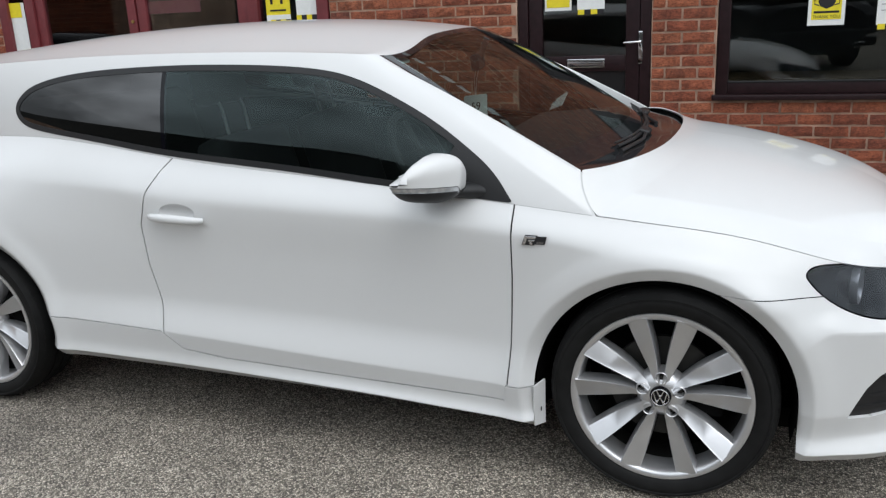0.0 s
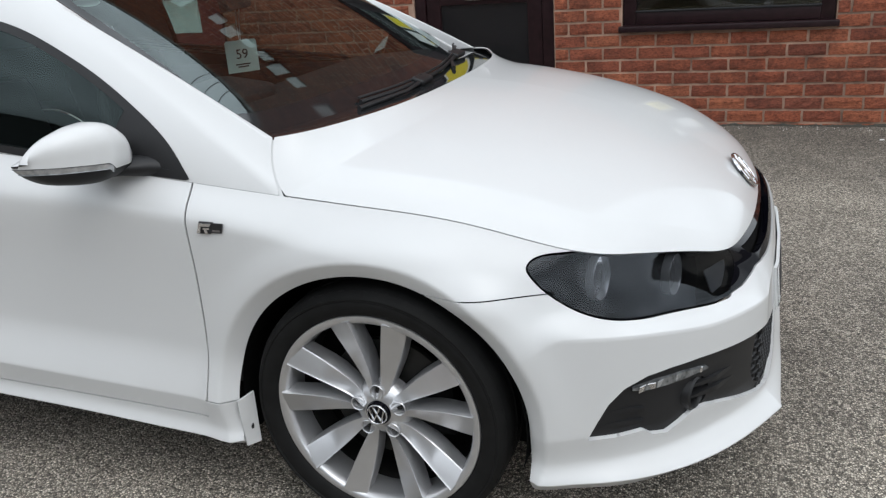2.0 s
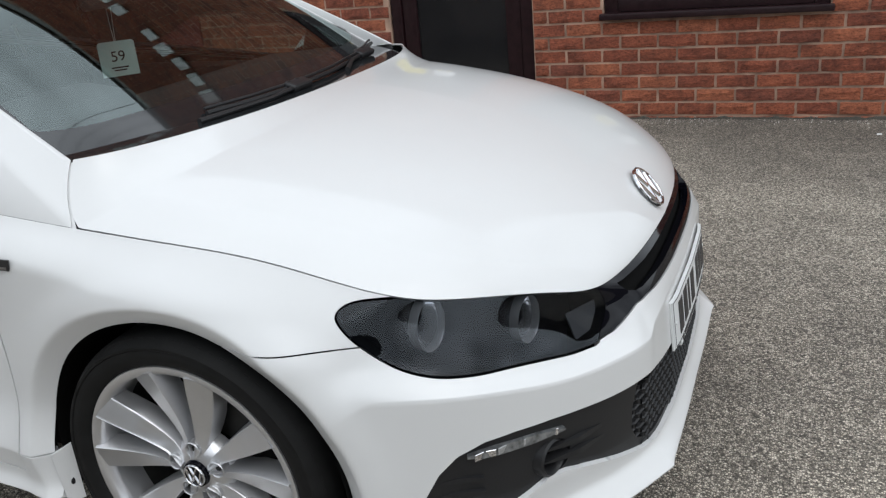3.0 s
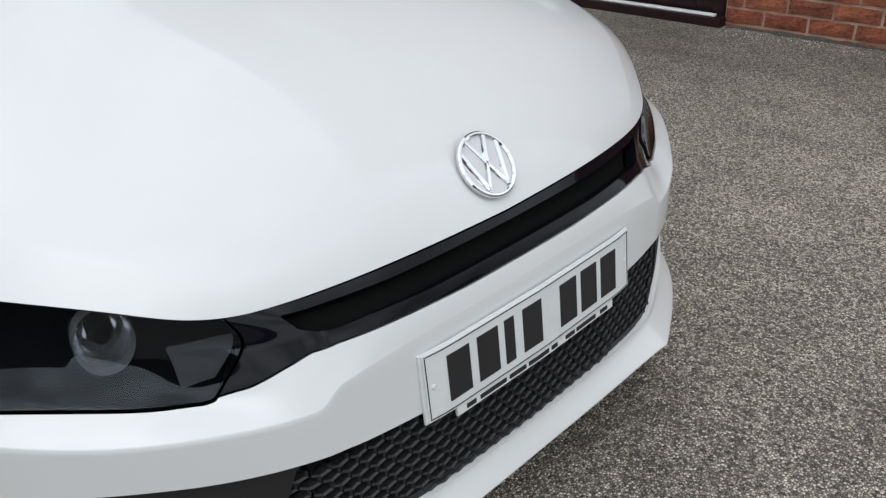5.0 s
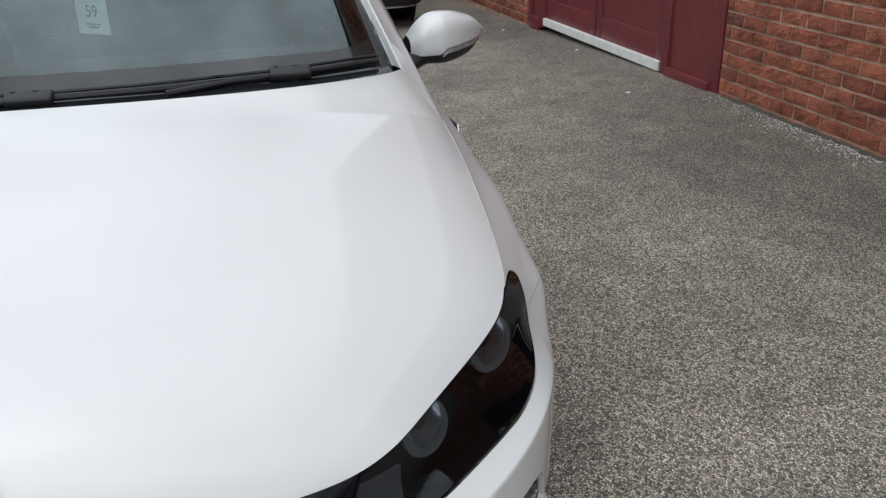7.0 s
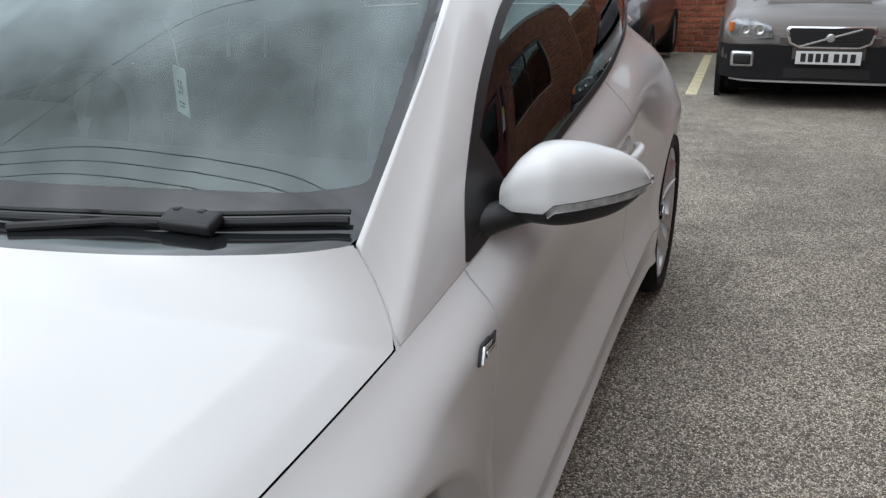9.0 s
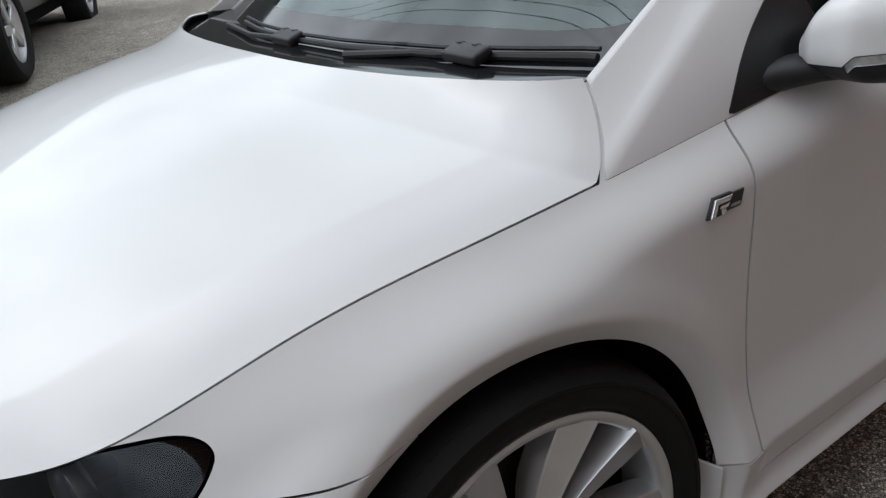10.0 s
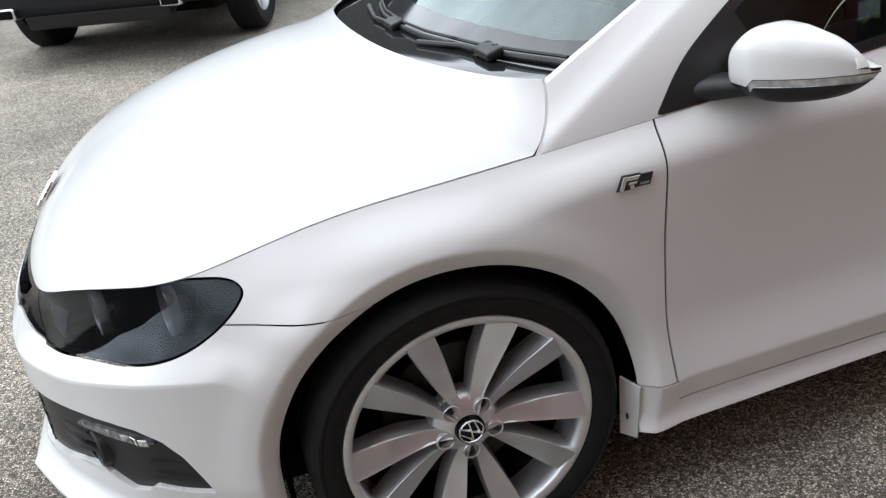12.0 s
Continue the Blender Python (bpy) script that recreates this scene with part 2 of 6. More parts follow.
# ---------------------------------------------------------------- building helpers
def mesh_from(name, verts, faces, material, parent=None, label="", smooth=True):
    me = bpy.data.meshes.new(name)
    me.from_pydata([tuple(map(float, v)) for v in verts], [], [tuple(f) for f in faces])
    me.materials.append(material)
    if smooth:
        me.polygons.foreach_set("use_smooth", [True] * len(me.polygons))
    me.update()
    ob = new(name, me)
    if parent is not None:
        ob.parent = parent
    if label:
        tagged(ob, label)
    return ob


def part(name, bm, material, parent, label="", smooth=False):
    me = bpy.data.meshes.new(name)
    bmesh.ops.recalc_face_normals(bm, faces=bm.faces[:])
    bm.to_mesh(me)
    bm.free()
    me.materials.append(material)
    if smooth:
        me.polygons.foreach_set("use_smooth", [True] * len(me.polygons))
        me.set_sharp_from_angle(angle=radians(38))
    ob = new(name, me)
    if parent is not None:
        ob.parent = parent
    if label:
        tagged(ob, label)
    return ob


def thing(name, label, category, at=None, group="", kind=""):
    ob = new(name)
    ob.empty_display_size = 0.05
    if at is not None:
        ob.matrix_basis = at
    return tagged(ob, label, category, group, kind)


def box(sx, sy, sz, m=None, bevel=0.0, seg=2):
    bm = bmesh.new()
    bmesh.ops.create_cube(bm, size=1.0)
    bmesh.ops.scale(bm, vec=(sx, sy, sz), verts=bm.verts)
    if bevel:
        bmesh.ops.bevel(bm, geom=bm.edges[:] + bm.verts[:], offset=bevel, segments=seg, affect="EDGES", profile=0.6)
    if m is not None:
        bmesh.ops.transform(bm, matrix=m, verts=bm.verts)
    return bm


def boxb(x0, x1, y0, y1, z0, z1, bevel=0.0, seg=1):
    return box(x1 - x0, y1 - y0, z1 - z0, Matrix.Translation(((x0 + x1) / 2, (y0 + y1) / 2, (z0 + z1) / 2)), bevel, seg)


def join(*bms):
    out = bms[0]
    for b in bms[1:]:
        me = bpy.data.meshes.new("tmp")
        b.to_mesh(me)
        b.free()
        out.from_mesh(me)
        bpy.data.meshes.remove(me)
    return out


def lathe(profile, n=64, axis="Y"):
    """Turn (radius, along) pairs about an axis."""
    bm = bmesh.new()
    rings = []
    for r, a in profile:
        ring = []
        for i in range(n):
            t = 2 * math.pi * i / n
            p = {"Y": (r * math.cos(t), a, r * math.sin(t)), "Z": (r * math.cos(t), r * math.sin(t), a), "X": (a, r * math.cos(t), r * math.sin(t))}[axis]
            ring.append(bm.verts.new(p))
        rings.append(ring)
    for a, b in zip(rings, rings[1:]):
        for i in range(n):
            bm.faces.new((a[i], a[(i + 1) % n], b[(i + 1) % n], b[i]))
    for ring, r in ((rings[0], profile[0][0]), (rings[-1], profile[-1][0])):
        if r < 1e-4:
            bmesh.ops.pointmerge(bm, verts=ring, merge_co=sum((v.co for v in ring), Vector()) / n)
    return bm


def prism(pts, y0, y1, bevel=0.0, plane="XZ"):
    """A flat outline given thickness."""
    bm = bmesh.new()
    put = {"XZ": lambda u, v, d: (u, d, v), "XY": lambda u, v, d: (u, v, d), "YZ": lambda u, v, d: (d, u, v)}[plane]
    a = [bm.verts.new(put(u, v, y0)) for u, v in pts]
    b = [bm.verts.new(put(u, v, y1)) for u, v in pts]
    bm.faces.new(a)
    bm.faces.new(b[::-1])
    for i in range(len(pts)):
        j = (i + 1) % len(pts)
        bm.faces.new((a[i], b[i], b[j], a[j]))
    bmesh.ops.recalc_face_normals(bm, faces=bm.faces[:])
    if bevel:
        bmesh.ops.bevel(bm, geom=bm.edges[:], offset=bevel, segments=2, affect="EDGES", profile=0.6)
    return bm


def tube(points, r, n=8):
    """A round bar along a line of points."""
    bm = bmesh.new()
    pts = [Vector(p) for p in points]
    rings = []
    for i, p in enumerate(pts):
        d = (pts[min(i + 1, len(pts) - 1)] - pts[max(i - 1, 0)]).normalized()
        q = d.to_track_quat("Z", "Y")
        rr = r[i] if isinstance(r, (list, tuple)) else r
        rings.append([bm.verts.new(p + q @ Vector((rr * math.cos(2 * math.pi * k / n), rr * math.sin(2 * math.pi * k / n), 0))) for k in range(n)])
    for a, b in zip(rings, rings[1:]):
        for k in range(n):
            bm.faces.new((a[k], a[(k + 1) % n], b[(k + 1) % n], b[k]))
    bm.faces.new(rings[0][::-1])
    bm.faces.new(rings[-1])
    return bm


# ---------------------------------------------------------------- smooth surfaces for coachwork
def cubic(t, p, q):
    """Natural cubic spline through p (knots t), sampled at q."""
    t, p, q = np.asarray(t, float), np.asarray(p, float), np.asarray(q, float)
    n = len(t)
    h = np.diff(t)
    a, r = np.zeros((n, n)), np.zeros((n,) + p.shape[1:])
    a[0, 0] = a[-1, -1] = 1
    for i in range(1, n - 1):
        a[i, i - 1], a[i, i], a[i, i + 1] = h[i - 1], 2 * (h[i - 1] + h[i]), h[i]
        r[i] = 6 * ((p[i + 1] - p[i]) / h[i] - (p[i] - p[i - 1]) / h[i - 1])
    m = np.linalg.solve(a, r)
    k = np.clip(np.searchsorted(t, q, side="right") - 1, 0, n - 2)
    hk = h[k]
    ex = (slice(None),) + (None,) * (p.ndim - 1)
    u, v = ((t[k + 1] - q) / hk)[ex], ((q - t[k]) / hk)[ex]
    hh = hk[ex]
    return u * p[k] + v * p[k + 1] + ((u**3 - u) * m[k] + (v**3 - v) * m[k + 1]) * hh**2 / 6


def pchip(t, p, q):
    """Shape-keeping cubic through p (knots t), sampled at q."""
    t, p, q = np.asarray(t, float), np.asarray(p, float), np.asarray(q, float)
    h = np.diff(t)[(slice(None),) + (None,) * (p.ndim - 1)]
    d = np.diff(p, axis=0) / h
    s = np.zeros_like(p)
    with np.errstate(divide="ignore", invalid="ignore"):
        w1, w2 = 2 * h[1:] + h[:-1], h[1:] + 2 * h[:-1]
        s[1:-1] = np.where(d[1:] * d[:-1] > 0, (w1 + w2) / (w1 / d[:-1] + w2 / d[1:]), 0)
    s[0], s[-1] = d[0], d[-1]
    k = np.clip(np.searchsorted(t, q, side="right") - 1, 0, len(t) - 2)
    hk = h[k]
    u = ((q - t[k]) / np.diff(t)[k])[(slice(None),) + (None,) * (p.ndim - 1)]
    return p[k] * (1 + 2 * u) * (1 - u) ** 2 + p[k + 1] * u * u * (3 - 2 * u) + hk * (s[k] * u * (1 - u) ** 2 - s[k + 1] * u * u * (1 - u))


def chord(p):
    return np.concatenate([[0], np.cumsum(np.linalg.norm(np.diff(np.asarray(p, float), axis=0), axis=1))])


def poly_sd(px, pz, poly, r=0.0):
    """Signed distance to an outline, positive inside; r rounds its corners."""
    poly = np.asarray(poly, float)
    best = np.full(px.shape, 1e9)
    inside = np.zeros(px.shape, bool)
    for (ax, az), (bx, bz) in zip(poly, np.roll(poly, -1, axis=0)):
        ex, ez = bx - ax, bz - az
        t = np.clip(((px - ax) * ex + (pz - az) * ez) / (ex * ex + ez * ez), 0, 1)
        best = np.minimum(best, np.hypot(px - ax - t * ex, pz - az - t * ez))
        c = ((az <= pz) & (bz > pz)) | ((bz <= pz) & (az > pz))
        with np.errstate(divide="ignore", invalid="ignore"):
            xi = ax + (pz - az) / np.where(ez == 0, 1e-9, ez) * ex
        inside ^= c & (px < xi)
    return np.where(inside, best, -best) + r


class Skin:
    """Points (x, y, z, and what else is known of them) and the faces between them."""

    def __init__(self, v, f):
        self.v, self.f = np.asarray(v, float), f

    @staticmethod
    def grid(pts):
        """pts: rows x columns x k."""
        r, c, k = pts.shape
        idx = np.arange(r * c).reshape(r, c)
        f = np.stack([idx[:-1, :-1], idx[:-1, 1:], idx[1:, 1:], idx[1:, :-1]], -1).reshape(-1, 4)
        return Skin(pts.reshape(-1, k), [tuple(q) for q in f.tolist()])

    def keep(self, val):
        """The part where val is positive, cut cleanly along its zero line."""
        val = np.where(np.abs(val) < 1e-7, 1e-7, val)
        pos = (val > 0).tolist()
        verts, faces, cut, remap = [], [], {}, {}
        v = self.v

        def old(i):
            if i not in remap:
                remap[i] = len(verts)
                verts.append(v[i])
            return remap[i]

        def mid(i, j):
            key = (i, j) if i < j else (j, i)
            if key not in cut:
                t = val[key[0]] / (val[key[0]] - val[key[1]])
                cut[key] = len(verts)
                verts.append(v[key[0]] * (1 - t) + v[key[1]] * t)
            return cut[key]

        for f in self.f:
            s = [pos[i] for i in f]
            if all(s):
                faces.append(tuple(old(i) for i in f))
            elif any(s):
                out = []
                for a, b in zip(f, f[1:] + f[:1]):
                    if pos[a]:
                        out.append(old(a))
                    if pos[a] != pos[b]:
                        out.append(mid(a, b))
                if len(out) > 2:
                    faces.append(tuple(out))
        return Skin(np.array(verts) if verts else np.zeros((0, self.v.shape[1])), faces)

    def both(self, val, gap=0.0018):
        """(inside, outside) of a seam."""
        return self.keep(val - gap), self.keep(-val - gap)

    def mirrored(self):
        v = self.v.copy()
        v[:, 1] *= -1
        return Skin(v, [f[::-1] for f in self.f])

    def whole(self):
        """Joined with its mirror image along the middle line."""
        n = len(self.v)
        mid = np.abs(self.v[:, 1]) < 1e-4
        ids, extra, k = list(range(n)), [], n
        for i in range(n):
            if not mid[i]:
                ids[i] = k
                k += 1
                e = self.v[i].copy()
                e[1] *= -1
                extra.append(e)
        return Skin(np.vstack([self.v] + ([np.array(extra)] if extra else [])), self.f + [tuple(ids[i] for i in f[::-1]) for f in self.f])

    def normals(self):
        n = np.zeros((len(self.v), 3))
        p = self.v[:, :3]
        for f in self.f:
            c = np.cross(p[f[2]] - p[f[0]], p[f[-1]] - p[f[1]])
            for i in f:
                n[i] += c
        return n / np.maximum(np.linalg.norm(n, axis=1), 1e-12)[:, None]

    def pushed(self, d):
        v = self.v.copy()
        v[:, :3] += self.normals() * d
        return Skin(v, self.f)

    def skirt(self, depth):
        """A wall that runs inwards from the border."""
        nor = self.normals()
        count = {}
        for q in self.f:
            for a, b in zip(q, q[1:] + q[:1]):
                k = (a, b) if a < b else (b, a)
                count[k] = None if k in count else (a, b)
        v, f = [], []
        for e in count.values():
            if e is not None:
                k = len(v)
                for i in e:
                    v += [self.v[i, :3] + nor[i] * .0008, self.v[i, :3] - nor[i] * depth]
                f.append((k + 2, k, k + 1, k + 3))
        return Skin(np.array(v), f)

    def make(self, name, material, parent, label="", flange=0.014):
        """A mesh with its border turned in."""
        v, f = [tuple(p) for p in self.v[:, :3]], list(self.f)
        if flange:
            nor = self.normals()
            count = {}
            for q in f:
                for a, b in zip(q, q[1:] + q[:1]):
                    k = (a, b) if a < b else (b, a)
                    count[k] = None if k in count else (a, b)
            ring = {}

            def ends(i):
                if i not in ring:
                    p = self.v[i, :3]
                    ring[i] = len(v)
                    v.append(tuple(p))
                    v.append(tuple(p - nor[i] * flange))
                return ring[i]

            for e in count.values():
                if e is not None:
                    a, b = ends(e[0]), ends(e[1])
                    f.append((b, a, a + 1, b + 1))
        return mesh_from(name, v, f, material, parent, label)


def patch(rear, side, front, centre, nu, nw, fall):
    """Half a bonnet or roof between its middle line and its edge. rear, front: middle to edge; side, centre: rear to front."""
    u, w = np.linspace(0, 1, nu), np.linspace(0, 1, nw)

    def along(c, q):
        c = np.asarray(c, float)
        t = chord(c)
        return np.stack([np.interp(q * t[-1], t, c[:, i]) for i in range(3)], -1)

    R, F, S, C = along(rear, w), along(front, w), along(side, u), along(centre, u)
    out = np.zeros((nu, nw, 3))
    for blend, ax in ((w, (0, 1)), (fall(w), (2,))):
        for a in ax:
            base = C[:, a][:, None] * (1 - blend) + S[:, a][:, None] * blend
            r = R[:, a] - (C[0, a] * (1 - blend) + S[0, a] * blend)
            f = F[:, a] - (C[-1, a] * (1 - blend) + S[-1, a] * blend)
            out[:, :, a] = base + (1 - u)[:, None] ** 1.0 * r[None] + u[:, None] ** 1.0 * f[None]
    return out


# ---------------------------------------------------------------- the white coupe: its shape
AXLE_R, ARCH_R, ARCH_FLAT, HUB_Z = -2.578, 0.364, 1.03, 0.322

# outline in plan at its widest, rear middle round the left side to front middle
PLAN = [(-3.37, 0), (-3.345, 0.40), (-3.20, 0.70), (-2.95, 0.85), (-2.58, 0.915), (-2.15, 0.905), (-1.6, 0.895), (-1.0, 0.895), (-0.42, 0.902),
        (0, 0.915), (0.25, 0.908), (0.45, 0.866), (0.605, 0.785), (0.752, 0.628), (0.854, 0.42), (0.882, 0.22), (0.887, 0)]
# upper edge of the side and nose: waistline, wing top, bonnet edge
EDGE_REAR = [(-3.20, 0, 1.02), (-3.17, 0.36, 1.02), (-3.05, 0.56, 1.02), (-2.86, 0.645, 1.02), (-2.55, 0.705, 1.022), (-2.15, 0.765, 1.022), (-1.6, 0.81, 0.966), (-1.0, 0.828, 0.917)]
EDGE_FRONT = [(-0.427, 0.841, 0.862), (0, 0.822, 0.813), (0.24, 0.800, 0.775), (0.447, 0.771, 0.720), (0.563, 0.70, 0.694), (0.677, 0.582, 0.663), (0.756, 0.452, 0.632), (0.796, 0.24, 0.627), (0.808, 0, 0.625)]
# upright sections, bottom up: (set in from the outline, height), at numbered points of the outline
SECT_REAR = {
    0: [(.10, .24), (.04, .29), (.02, .35), (.0, .44), (.0, .57), (.03, .73), (.08, .91)],
    3: [(.06, .24), (.02, .29), (.01, .35), (.0, .44), (.0, .57), (.012, .73), (.08, .89)],
    4: [(.04, .235), (.01, .275), (.01, .32), (.0, .40), (.0, .54), (.006, .72), (.070, .885)],
    5: [(.04, .226), (.0, .262), (.004, .30), (-.003, .390), (.012, .50), (.012, .67), (.040, .875)],
    6: [(.04, .218), (.0, .252), (.004, .287), (-.008, .370), (.026, .495), (.020, .66), (.010, .83)],
}
SECT_FRONT = {
    7: [(.04, .207), (-.008, .238), (.003, .272), (-.010, .342), (.027, .478), (.021, .64), (.006, .81)],
    8: [(.04, .186), (-.010, .215), (.001, .25), (-.009, .322), (.017, .455), (.013, .61), (.005, .775)],
    9: [(.04, .180), (.0, .21), (.004, .245), (.0, .31), (.004, .44), (.0, .60), (.018, .72)],
    10: [(.04, .176), (.01, .208), (.012, .25), (.008, .31), (.0, .44), (.002, .605), (.046, .70)],
    11: [(.03, .174), (.0, .205), (.022, .25), (.010, .315), (.004, .556), (.040, .610), (.064, .668)],
    12: [(.02, .172), (-.010, .203), (.024, .25), (.016, .31), (.006, .547), (.037, .575), (.073, .642)],
    13: [(.02, .170), (-.018, .200), (.024, .25), (.016, .305), (.011, .517), (.049, .549), (.077, .608)],
    13.4: [(.02, .168), (-.017, .198), (.021, .248), (.014, .300), (.010, .512), (.054, .536), (.076, .597)],
    14: [(.02, .166), (-.016, .196), (.016, .246), (.012, .292), (.013, .501), (.030, .534), (.056, .582)],
    14.2: [(.022, .165), (-.012, .195), (.016, .246), (.012, .29), (.019, .525), (.031, .548), (.050, .586)],
    15: [(.026, .164), (-.008, .194), (.016, .245), (.010, .29), (.029, .535), (.034, .554), (.050, .589)],
    16: [(.03, .162), (-.004, .192), (.016, .245), (.009, .29), (.030, .537), (.035, .555), (.050, .589)],
}


def side_skin(nc=860, nr=155):
    plan = np.array(PLAN, float)
    tk = chord(plan)
    t = np.linspace(0, tk[-1], nc)
    p = cubic(tk, plan, t)
    p[0, 1] = p[-1, 1] = 0
    d = np.gradient(p, t, axis=0)
    d /= np.linalg.norm(d, axis=1)[:, None]
    d[0], d[-1] = (0, 1), (0, -1)
    n = np.stack([-d[:, 1], d[:, 0]], 1)
    edge = cubic(tk, np.array(EDGE_REAR + EDGE_FRONT, float), t)
    edge[0, 1] = edge[-1, 1] = 0
    sect = {**SECT_REAR, **SECT_FRONT}
    keys = sorted(sect)
    sv = pchip(np.interp(keys, np.arange(len(tk)), tk), np.array([sect[k] for k in keys], float), t)
    # the lip runs out to a point at each end of the middle stretch
    cusp = .020 * np.exp(-np.abs(tk[-1] - t - .402) / .075)
    sv[:, 0, 0] -= cusp * .8
    sv[:, 1, 0] -= cusp
    sv[:, 2, 0] -= cusp * .25
    rows = np.zeros((8, nc, 3))
    for r in range(7):
        rows[r, :, :2] = p - n * sv[:, r, 0][:, None]
        rows[r, :, 2] = sv[:, r, 1]
        rows[r, 0, 1] = rows[r, -1, 1] = 0
    rows[7] = edge
    v = np.linspace(0, 7, nr)

    def folded(breaks):
        """Smooth between the rows named, with a fold along each of them."""
        out = np.zeros((nr, nc, 3))
        for b0, b1 in zip(breaks, breaks[1:]):
            pick = (v >= b0 - 1e-9) & (v <= b1 + 1e-9)
            out[pick] = pchip(np.arange(b0, b1 + 1), rows[b0:b1 + 1], v[pick])
        return out

    nose = np.clip((1.20 - (tk[-1] - t)) / 0.25, 0, 1)
    nose = (nose * nose * (3 - 2 * nose))[None, :, None]
    pts = folded((0, 1, 3, 7)) * (1 - nose) + folded((0, 1, 3, 4, 7)) * nose
    # rolled wheel-arch lips
    for ax in (0.0, AXLE_R):
        up = pts[:, :, 2] - HUB_Z
        rr = np.hypot(pts[:, :, 0] - ax, np.where(up > 0, up * ARCH_FLAT, up))
        lip = 0.010 / (1 + np.exp((rr - 0.450) / 0.013)) - 0.80 * np.maximum(0.4035 - rr, 0)
        lip = np.where(np.abs(pts[:, :, 1]) > 0.6, lip, 0)
        pts[:, :, 1] += lip
    arc = np.broadcast_to(tk[-1] - t, (nr, nc))
    full = np.concatenate([pts, arc[:, :, None], np.broadcast_to(v[:, None, None], (nr, nc, 1))], 2)
    return Skin.grid(full[:, ::-1]), edge, t, tk


def seam_point(k, ahead=0.0):
    """The bowed joint between the bonnet and the foot of the windscreen pillar, from the top down."""
    return (-.251 + .049 * k - .011 * 4 * k * (1 - k) + ahead, .752 + .080 * k, .949 - .107 * k)


def make_shape():
    side, edge, t, tk = side_skin()
    g = {}
    x, z, a, v = (lambda s: (s.v[:, 0], s.v[:, 2], s.v[:, 3], s.v[:, 4]))(side)
    arches = lambda s: np.minimum(*[np.hypot(s.v[:, 0] - ax, np.maximum(s.v[:, 2] - HUB_Z, 0) * ARCH_FLAT) - ARCH_R for ax in (0.0, AXLE_R)])
    body = side.keep(arches(side))
    g["side_full"] = body
    curve = [(.565, .538), (.61, .543), (.66, .551), (.72, .561), (.79, .570), (.87, .575), (.94, .585), (1.0, .604), (1.047, .628), (1.085, .657), (1.112, .684), (1.124, .700), (1.108, .713), (1.06, .7145), (1.0, .713), (.985, .80)]
    for _ in range(3):
        cut = [tuple(p[i] * k + q[i] * (1 - k) for i in (0, 1)) for p, q in zip(curve, curve[1:]) for k in (.75, .25)]
        curve = [curve[0]] + cut[1:-1] + [curve[-1]]
    lamp = [(.450, .675), (.460, .634), (.490, .608), (.520, .575), (.552, .539)] + curve + [(.45, .80)]
    g["lamp"], body = body.both(poly_sd(body.v[:, 3], body.v[:, 2], lamp, 0.004), 0.002)
    grille = [(-1, .80), (-1, .563), (.13, .565), (.30, .570), (.37, .5725), (.41, .570), (.456, .558), (.480, .550), (.503, .543), (.551, .537), (.519, .575), (.488, .608), (.457, .634), (.447, .80)]
    g["grille"], body = body.both(poly_sd(body.v[:, 3], body.v[:, 2], grille), 0.0012)
    low = [(-1, .404), (.25, .405), (.36, .413), (.46, .423), (.6, .434), (.72, .444), (.80, .446), (.86, .441), (.914, .421), (.950, .388), (.976, .345), (.996, .308), (.93, .306), (.865, .310),
           (.84, .292), (.80, .284), (.765, .300), (.73, .320), (.68, .318), (.60, .296), (.53, .276), (.45, .258), (.36, .248), (-1, .240)]
    g["low"], body = body.both(poly_sd(body.v[:, 3], body.v[:, 2], low, 0.003), 0.0)
    sill_z = lambda xx: np.interp(xx, [-2.3, -1.70, -1.685, -1.62, -1.45, -1.0, -.4505, -.4485, -.3], [.395, .374, .362, .312, .294, .281, .271, .323, .321])
    g["sill"], body = body.both(np.minimum.reduce([sill_z(body.v[:, 0]) - body.v[:, 2], body.v[:, 0] + 2.35, -.2 - body.v[:, 0]]), 0.0022)
    door = [(-.427, .87), (-.424, .80), (-.424, .66), (-.432, .45), (-.4495, .20), (-1.688, .20), (-1.688, .372), (-1.70, .465), (-1.731, .607), (-1.739, .748), (-1.705, .86), (-1.66, .935), (-1.60, 1.0), (-1.55, 1.1), (-.427, 1.1)]
    g["door"], body = body.both(poly_sd(body.v[:, 0], body.v[:, 2], door), 0.0024)
    g["bumper"], body = body.both(np.minimum(.644 + 0.01 * (.3 - body.v[:, 0]) - body.v[:, 2], 1.42 - body.v[:, 3]), 0.0013)
    g["wing"], body = body.both(body.v[:, 0] + 1.0, 0.0)
    g["tail"], g["quarter"] = body.both(np.minimum(.66 - body.v[:, 2], -2.80 - body.v[:, 0]), 0.0015)

    # cabin: foot line and top line, rear middle to front middle
    k8 = int(np.searchsorted(t, tk[8]))
    foot = [EDGE_REAR[0], EDGE_REAR[1], EDGE_REAR[2], EDGE_REAR[3], EDGE_REAR[4], EDGE_REAR[5], EDGE_REAR[6], EDGE_REAR[7], EDGE_FRONT[0],
            (-.202, .832, .842), (-.251, .752, .949), (-.325, .746, .944), (-.225, .45, .945), (-.182, .2, .943), (-.175, 0, .942)]
